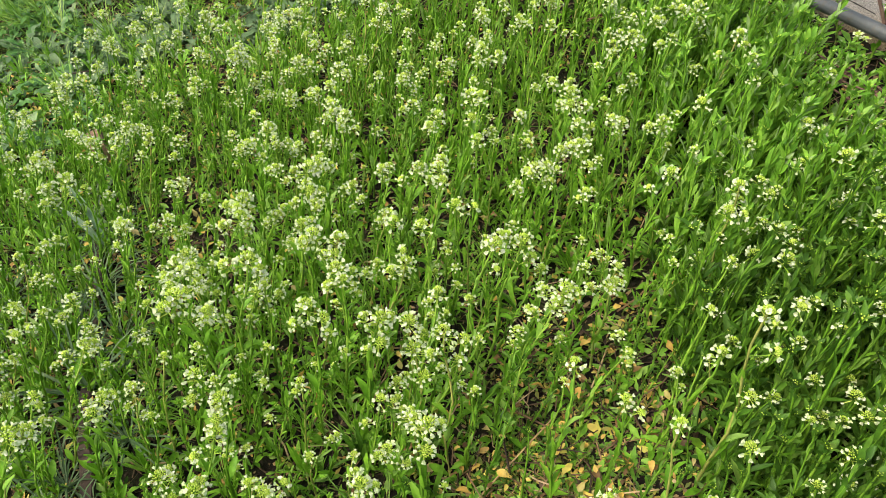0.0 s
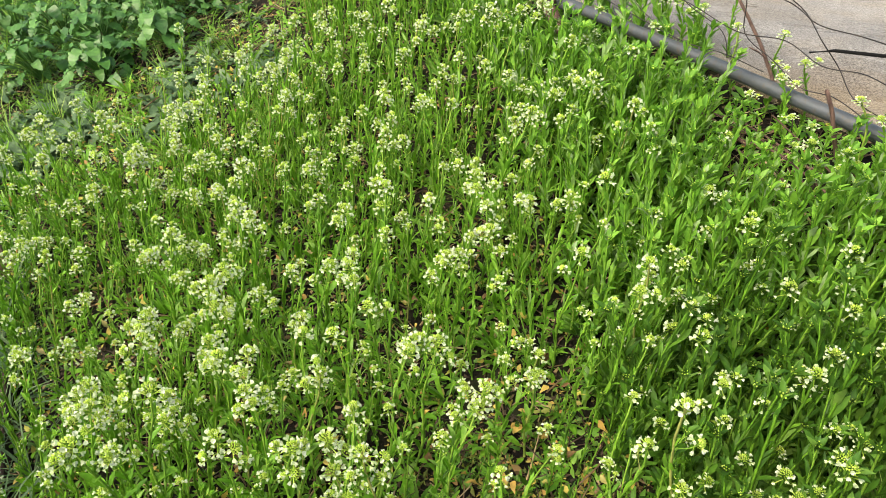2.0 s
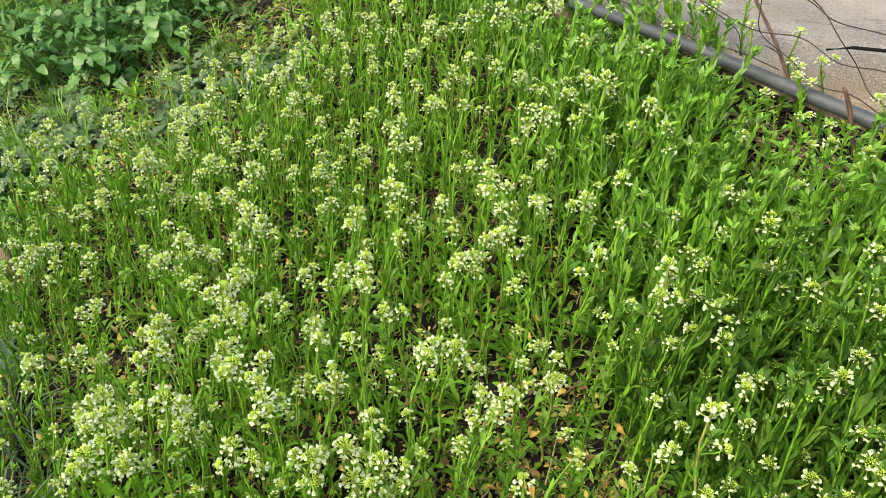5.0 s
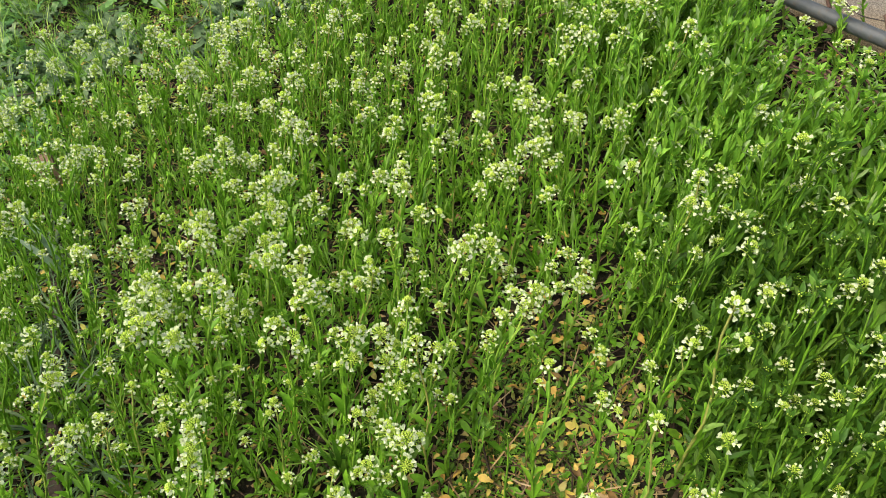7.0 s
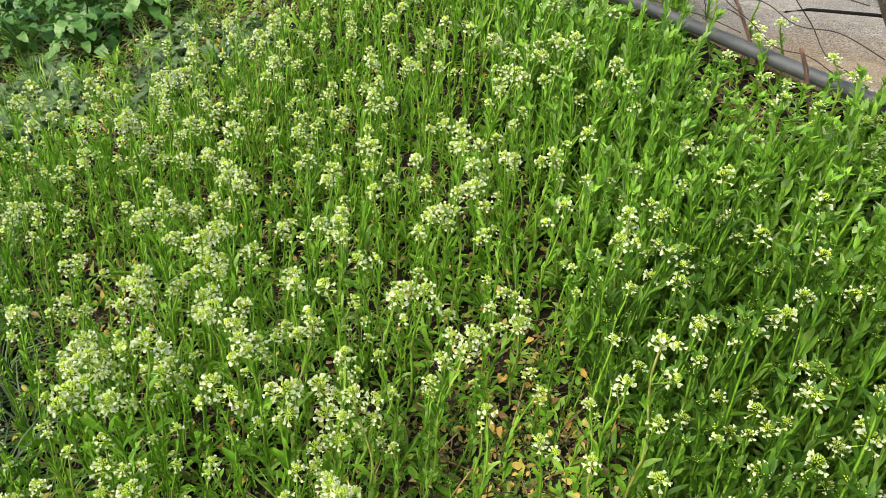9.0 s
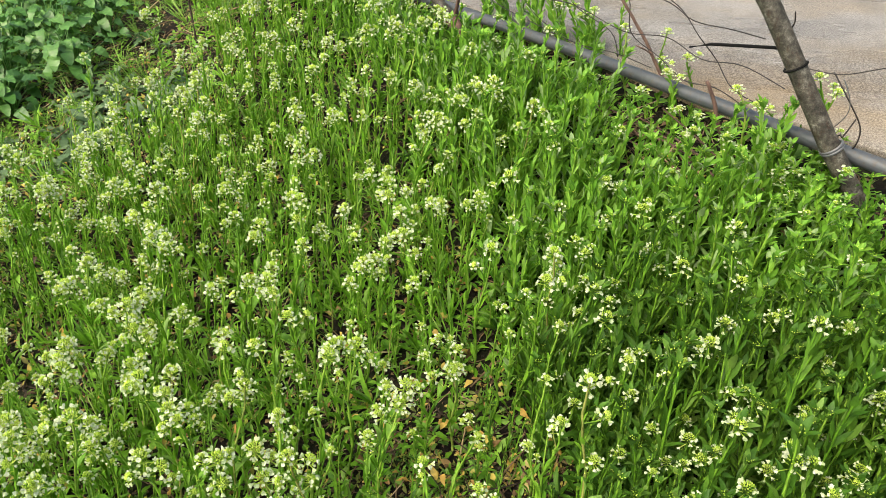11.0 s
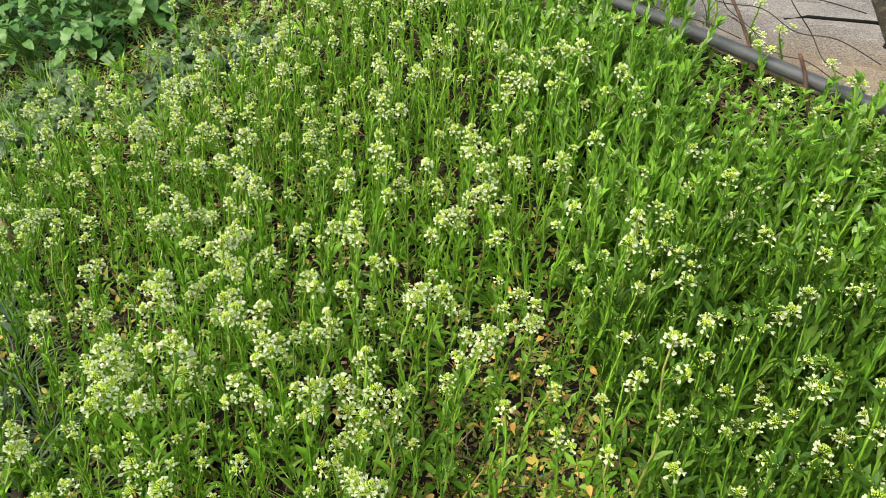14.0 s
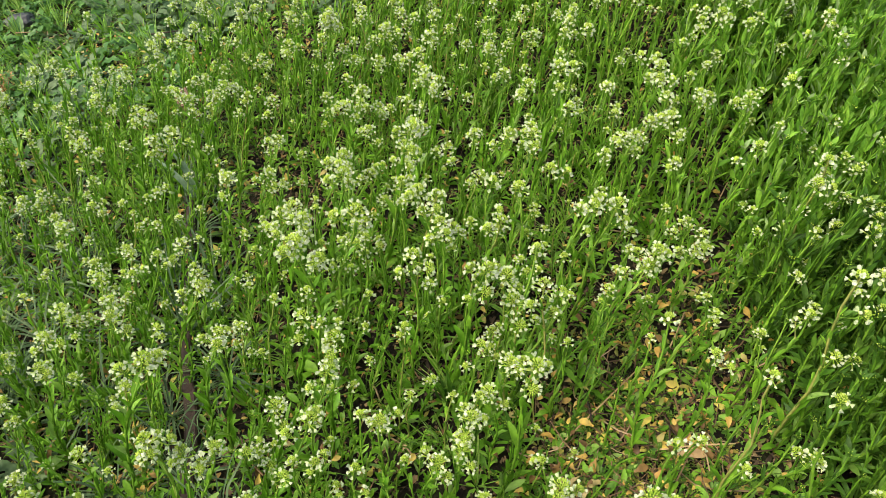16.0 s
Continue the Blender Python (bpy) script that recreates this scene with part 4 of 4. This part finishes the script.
def build_low_growth():
    r = random.Random(9)
    tuft, low, blades, far_blades, fallen, straw, far_low, chips, fill, olive, leafy_low, basal = [], [], [], [], [], [], [], [], [], [], [], []
    for u, v, q in scatter(7200, -0.5, 3.4, -1.8, 1.84, 21):
        b = bare(u, v)
        if q.random() < 0.24 * (1 - b) ** 3 * (1 - 0.7 * smooth(1.4, 1.7, v)):
            tuft.append((q.randrange(4), flat_pose(u, v, 0, q, q.uniform(0.5, 1.5), 0.2)))
        if q.random() < 0.55 + 0.2 * b:
            low.append((q.randrange(4), flat_pose(u, v, 0, q, q.uniform(0.5, 1.3), 0.15)))
        if q.random() < 0.9:
            fallen.append((q.randrange(6), flat_pose(u, v, q.uniform(0.0, 0.05 * (1 - smooth(0.9, 1.2, v))), q, q.uniform(0.4, 1.25), 0.5)))
        if q.random() < 0.75 + 0.2 * b + 0.35 * smooth(1.4, 1.7, v):
            straw.append((q.randrange(6), flat_pose(u, v, 0.002, q, q.uniform(0.6, 1.6), 0.1)))
        if q.random() < 0.07 and v < 1.2 and b < 0.1:
            blades.append((q.randrange(5), flat_pose(u, v, 0, q, q.uniform(0.5, 1.0), 0.15)))
    for u, v, q in scatter(7600, 2.9, 7.0, -2.2, 2.4, 22):
        if v > 1.70 + 0.05 * u:
            continue
        open_soil = 0.7 * max(bare(u, v), 1 - smooth(0.15, 0.5, math.hypot(u - 3.3, v - 1.15)))
        low_zone = u < 3.9 and -1.5 < v < 1.35
        if q.random() < (0.12 if low_zone else 0.42) * (1 - 0.6 * open_soil):
            far_blades.append((q.randrange(5), flat_pose(u, v, 0, q, q.uniform(0.45, 1.15), 0.2)))
        if q.random() < (0.95 if low_zone else 0.6) * (1 - 0.4 * open_soil):
            far_low.append((q.randrange(4), flat_pose(u, v, 0, q, q.uniform(0.6, 1.3), 0.25)))
        if q.random() < 0.6 + 0.4 * open_soil:
            straw.append((q.randrange(6), flat_pose(u, v, 0.004, q, q.uniform(0.8, 2.2), 0.12)))
    for u, v, q in scatter(230, 2.5, 4.6, -1.6, -0.25, 27):
        if q.random() < 0.75:
            leafy_low.append((q.randrange(4), flat_pose(u, v, 0, q, q.uniform(0.4, 0.95), 0.2)))
    for u, v, q in scatter(42000, -0.4, 4.2, -1.5, 1.87, 25):
        if q.random() < 0.8:
            chips.append((q.randrange(6), flat_pose(u, v, 0.001, q, q.uniform(0.6, 1.6), 0.2)))
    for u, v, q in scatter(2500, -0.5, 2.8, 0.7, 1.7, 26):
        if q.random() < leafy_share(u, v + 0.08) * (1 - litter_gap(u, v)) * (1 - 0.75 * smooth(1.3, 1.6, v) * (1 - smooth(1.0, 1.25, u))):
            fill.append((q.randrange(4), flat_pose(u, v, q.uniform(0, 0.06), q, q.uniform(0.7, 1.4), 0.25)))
    for u, v, q in scatter(1800, 0.05, 0.75, 0.25, 1.0, 23):
        b = bare(u, v)
        if q.random() < b * 0.9:
            (olive if q.random() < 0.6 else low).append((q.randrange(4), flat_pose(u, v, 0, q, q.uniform(0.3, 0.7), 0.3)))
        if q.random() < b * 0.12:
            tuft.append((q.randrange(4), flat_pose(u, v, 0, q, q.uniform(0.25, 0.5), 0.35)))
        if q.random() < b * 0.22:
            fallen.append((q.randrange(6), flat_pose(u, v, q.uniform(0.004, 0.03), q, q.uniform(0.5, 1.5), 0.4)))
        if q.random() < b * 0.5:
            straw.append((q.randrange(6), flat_pose(u, v, q.uniform(0.002, 0.012), q, q.uniform(0.5, 1.3), 0.15)))
    # tufts in this corner take the darker leaf colour as painted shade
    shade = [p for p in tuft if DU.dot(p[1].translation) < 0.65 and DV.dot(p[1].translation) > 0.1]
    strewn("leaf_tufts", "low tufts of narrow green leaves between the stems", "plants", M_LEAF, TUFT, [p for p in tuft if p not in shade])
    strewn("dark_leaf_tufts", "low tufts of narrow green leaves round the bare patch, painted dark as in shade", "plants", M_DEEP_SHADED, TUFT, shade)
    strewn("low_weeds", "tiny round-leaved weeds covering the soil", "weeds", M_LEAF, LOW, low + far_low)
    strewn("grass", "thin green grass between the plants", "grass", M_GRASS, BLADES, blades + far_blades)
    yellow = [(r.randrange(4), flat_pose(0.84 + r.uniform(-0.12, 0.14), -0.66 + r.uniform(-0.12, 0.14), 0.01, r, r.uniform(0.6, 1.1), 0.25)) for _ in range(9)]
    yellow += [(r.randrange(4), flat_pose(2.75 + r.uniform(-0.3, 0.3), -1.0 + r.uniform(-0.2, 0.2), 0.01, r, r.uniform(0.6, 1.2), 0.25)) for _ in range(8)]
    for u, v, q in scatter(2300, -0.4, 3.0, -1.2, 1.4, 28):
        if q.random() < 0.75 * (1 - leafy_share(u, v)):
            basal.append((q.randrange(4), flat_pose(u, v, 0.004, q, q.uniform(0.35, 0.85), 0.35)))
    for u, v, q in scatter(2600, 0.0, 1.0, 0.2, 1.1, 29):
        if q.random() < min(1.0, bare(u, v) * 1.3):
            basal.append((q.randrange(4), flat_pose(u, v, 0.002, q, q.uniform(0.2, 0.5), 0.4)))
    strewn("basal_leaves", "green, yellow and tan spoon-shaped basal leaves at the feet of the stems", "leaves", M_BASAL, BASAL, basal)
    strewn("yellowed_tufts", "yellowing tufts of old basal leaves", "leaves", M_YELLOW, FILL, yellow)
    strewn("olive_weeds", "tiny olive and yellowing weeds on the bare patch", "weeds", M_OLIVE, LOW, olive)
    strewn("broad_weeds", "low dark green weeds with wavy leaves", "weeds", M_BROAD, LOBED, leafy_low)
    # clumps beneath the shoots: deep green with the undergrowth's shade in the colour
    strewn("leaf_clumps", "deep green clumps of small oblong leaves under the shoots, darkened with painted shade", "plants", M_DEEP_SHADED, FILL, fill)
    strewn("dry_litter", "brown shreds of dry leaves on the soil", "litter", M_CHIP, CHIP, chips)
    r.shuffle(fallen)
    fallen.sort(key=lambda p: (Vector(p[1].translation) - on_ground(0.36, 0.62)).length)
    first = {}
    for i, m in fallen[:140]:
        if i not in first:
            first[i] = mesh_of("fallen_leaf", FALLEN[i], M_YELLOW)
        ob = tagged(part("fallen_leaf", first[i], M_YELLOW), "small yellowed fallen leaf on dark soil", "leaf", "fallen leaves on the bare patch")
        ob.matrix_basis = m
    strewn("fallen_leaves", "yellow and orange fallen leaves under the plants", "leaves", M_YELLOW, FALLEN, fallen[140:])
    strewn("straw_litter", "dry straw and broken stalks on the soil", "litter", M_DRY, STRAW, straw)


build_low_growth()


def broad_plant(u, v, size, seed, n):
    rnd = random.Random(seed)
    ob = thing("broad_leaved_plant", "bushy plant with large heart-shaped green leaves", "plant", "broad-leaved plants past the bed")
    base = on_ground(u, v)
    for i in range(n):
        t = i * 2.399 + rnd.uniform(-0.4, 0.4)
        f = i / n
        reach, up = size * (0.9 - 0.75 * f) * rnd.uniform(0.5, 1.1), size * (0.2 + 0.75 * math.sqrt(f)) * rnd.uniform(0.75, 1.15)
        tip = base + Vector((math.cos(t) * reach, math.sin(t) * reach, up))
        s = Shape()
        tube(s, rounded([base, base.lerp(tip, 0.5) + Vector((0, 0, up * 0.2)), tip], 3), 0.0028, 5, False)
        w = Vector((math.cos(t), math.sin(t), rnd.uniform(-0.35, 0.35)))
        m = rnd.uniform(0.055, 0.1)
        leaf(s, tip, w, m, m * rnd.uniform(0.58, 0.75), BROAD, rnd.uniform(0.5, 1.4), 0.2, 0.22, rnd, rnd.uniform(-0.4, 0.4))
        part("leaf", s, M_BROAD, ob)


for k, (u, v, sz) in enumerate(((3.75, 0.5, 0.28), (3.95, 0.82, 0.27), (4.15, 0.35, 0.31), (3.88, 0.15, 0.26), (4.35, 0.7, 0.3), (4.5, 0.15, 0.28), (4.6, 0.95, 0.26), (4.05, 0.6, 0.3), (3.55, 0.78, 0.24), (3.52, 0.42, 0.22), (3.8, 1.02, 0.27), (4.2, 1.12, 0.26))):
    broad_plant(u, v, sz, 200 + k, 48)


def build_rosettes():
    r, meshes = random.Random(12), [mesh_of("leaf_rosette", a, M_GREY) for a in LOBED]
    spots = [(3.1 + r.uniform(-0.4, 0.45), 0.6 + r.uniform(-0.5, 0.6)) for _ in range(36)] + [(3.6 + r.uniform(-0.4, 0.4), -0.15 + r.uniform(-0.35, 0.35)) for _ in range(18)] + [(2.9 + r.uniform(-0.5, 0.6), -0.95 + r.uniform(-0.35, 0.35)) for _ in range(22)]
    spots += [(3.2 + r.uniform(-0.3, 0.3), 0.0 + r.uniform(-0.3, 0.3)) for _ in range(34)]
    spots += [(3.15, 1.55), (3.3, 1.7), (3.6, 1.6), (4.3, 1.6), (4.6, 1.45)] + [(1.15 + r.uniform(-0.25, 0.25), -0.85 + r.uniform(-0.15, 0.12)) for _ in range(10)]
    for u, v in spots:
        ob = tagged(part("leaf_rosette", r.choice(meshes), M_GREY), "low grey-green rosette of wavy lobed leaves", "weed", "grey-green rosettes")
        ob.matrix_basis = flat_pose(u, v, 0.0, r, r.uniform(0.55, 1.0) * (0.6 if u < 2 else 1.0), 0.2)
    meshes = [mesh_of("grass_clump", rosette_kind(130 + i, 46, 0.26, 0.024, BLADE, 1.6, 1.6, 0.0), M_GREY) for i in range(3)]
    for u, v in ((1.55, -0.92), (1.75, -1.0), (1.42, -0.78), (1.65, -0.75), (1.9, -0.85), (1.35, -1.05), (1.1, -0.62), (0.95, -0.46), (1.5, -1.15), (1.85, -1.15), (2.05, -1.0), (1.25, -0.9), (1.7, -0.62), (2.1, -0.7), (0.8, -0.62), (1.2, -0.38), (1.6, -0.3), (0.6, -0.38), (0.75, -0.45), (1.0, -0.3), (1.35, -0.27), (1.5, -0.38), (1.8, -0.22), (1.95, -0.3), (0.45, -0.52), (2.2, -0.2)):
        ob = tagged(part("grass_clump", r.choice(meshes), M_GREY), "arching clump of blue-green grass beside the board", "grass", "grass clumps beside the board")
        ob.matrix_basis = flat_pose(u, v, 0.0, r, r.uniform(0.75, 1.1), 0.1)


build_rosettes()


def build_sticks():
    r = random.Random(31)
    for k in range(26):
        u, v, t, n = 0.8 + r.uniform(-0.5, 0.55), 1.6 + r.uniform(-0.1, 0.1), r.uniform(-0.6, 0.6), r.uniform(0.12, 0.3)
        a = on_ground(u, v, 0.01)
        way = (DU * math.cos(t) + DV * math.sin(t) * 0.6 + Vector((0, 0, r.uniform(0.0, 0.45)))) * n
        stick("dead_stalk", "dry brown broken stalk lying by the pipe", "stalk", [a, a + way * 0.5 + Vector((0, 0, 0.01)), a + way], (0.0035, 0.002), r.choice((M_BARK, M_DRY)), 6, 1, 300 + k)
    for u, v, t, n in ((0.405, 0.36, 1.25, 0.28), (0.3, 0.55, 2.0, 0.16), (0.5, 0.7, 0.9, 0.14)):
        a = on_ground(u, v, 0.012)
        way = (DU * math.cos(t) + DV * math.sin(t) + Vector((0, 0, 0.06))) * n
        stick("dry_straw", "long pale dry straw lying on the bare soil", "straw", [a, a + way * 0.5 + Vector((0.004, 0, 0.008)), a + way], (0.0022, 0.0016), M_STRAW, 6, 0, 330)


build_sticks()


def build_stone():
    """A dark wet stone in the weeds past the board."""
    bm = bmesh.new()
    bmesh.ops.create_icosphere(bm, subdivisions=3, radius=1.0)
    for v in bm.verts:
        n = noise.noise(v.co * 1.4) * 0.25 + noise.noise(v.co * 4) * 0.06
        v.co = Vector((v.co.x * 0.085, v.co.y * 0.055, v.co.z * 0.04)) * (1 + n)
    me = bpy.data.meshes.new("stone")
    bm.to_mesh(me)
    bm.free()
    me.materials.append(M_STONE)
    ob = tagged(part("stone", me, M_STONE), "dark grey wet stone among the weeds", "stone")
    ob.matrix_basis = Matrix.Translation(on_ground(3.85, -0.93, 0.03)) @ Matrix.Rotation(0.6, 4, "Z")


build_stone()


def build_stake():
    """The worn end of a wooden stake where the edging board stops."""
    s = Shape()
    u, v = 2.32, -0.21
    rings = []
    for z, a in ((-0.05, 0.048), (0.08, 0.048), (0.11, 0.044), (0.118, 0.034)):
        rings += [on_ground(u + a * x, v + 0.6 * a * y, z + 0.012 * x) for x, y in ((-1, -1), (0, -1.1), (1, -1), (1.05, 0), (1, 1), (0, 1.1), (-1, 1), (-1.05, 0))]
    s.add(rings, [(i * 8 + j, i * 8 + (j + 1) % 8, (i + 1) * 8 + (j + 1) % 8, (i + 1) * 8 + j) for i in range(3) for j in range(8)] + [tuple(24 + j for j in range(8))])
    tagged(part("wooden_stake", s, M_STAKE, smooth_shade=False), "short pale brown wooden stake at the board's end", "stake")


build_stake()


def build_far_stalks():
    r = random.Random(41)
    for k in range(12):
        u, v = 3.25 + r.uniform(-0.3, 0.5), 1.58 + r.uniform(-0.15, 0.1)
        a = on_ground(u, v, -0.01)
        b = a + Vector((r.uniform(-0.05, 0.05), r.uniform(-0.05, 0.05), r.uniform(0.25, 0.5)))
        stick("dead_stalk", "upright pale dry stalk past the bed", "stalk", [a, a.lerp(b, 0.5) + Vector((0.01, 0, 0)), b], (0.004, 0.0025), M_STRAW, 6, 0, 400 + k)


build_far_stalks()


def build_broad_grass():
    """A lone broad blade standing up among the flowers beside the board."""
    s = Shape()
    a = on_ground(1.79, -0.27, -0.005)
    leaf(s, a, Vector((0, 0, 1)) + DU * 0.1 + DV * 0.25, 0.27, 0.024, (0.5, 0.7, 0.9, 1.0, 1.0, 0.85, 0.5, 0.04), 0.9, 0.5, 0.1, random.Random(5))
    leaf(s, a, Vector((0, 0, 1)) - DU * 0.25 + DV * 0.1, 0.22, 0.02, (0.5, 0.7, 0.9, 1.0, 1.0, 0.85, 0.5, 0.04), 1.1, 0.5, 0.1, random.Random(6))
    tagged(part("broad_grass", s, M_GLAUCOUS), "pale blue-green broad upright blade beside the edging board", "plant")


build_broad_grass()


def build_rusty_sprig():
    """A dead rust-coloured sprig at the weeds' rim."""
    r = random.Random(61)
    base = on_ground(3.1, -0.98)
    ob = thing("dead_sprig", "dead rust-brown bushy sprig among grey-green weeds", "plant")
    for k in range(9):
        way = Vector((r.uniform(-1, 1), r.uniform(-1, 1), r.uniform(0.5, 1.6))).normalized() * r.uniform(0.09, 0.16)
        s = Shape()
        line = rounded([base, base + way * 0.5 + Vector((0, 0, 0.015)), base + way], 3)
        tube(s, line, [0.0018 - 0.0002 * i for i in range(len(line))], 5)
        for i in range(12):
            p = line[r.randrange(2, len(line))]
            leaf(s, p, Vector((r.uniform(-1, 1), r.uniform(-1, 1), r.uniform(0, 1))), r.uniform(0.012, 0.024), 0.006, SMALL, 0.6, 0.2, 0.2, r)
        part("twig", s, M_RUSTY, ob)


build_rusty_sprig()


def build_dead_leaf():
    """A large curled grey leaf on the bare patch."""
    s = Shape()
    leaf(s, on_ground(0.27, 0.58, 0.012), DV * 0.9 - DU * 0.4 + Vector((0, 0, 0.15)), 0.075, 0.026, (0.2, 0.6, 0.95, 1.0, 0.8, 0.5, 0.05), 0.5, 0.35, 0.3, random.Random(8))
    tagged(part("dead_leaf", s, M_STRAW), "large curled pale dead leaf on the bare soil", "leaf")


build_dead_leaf()
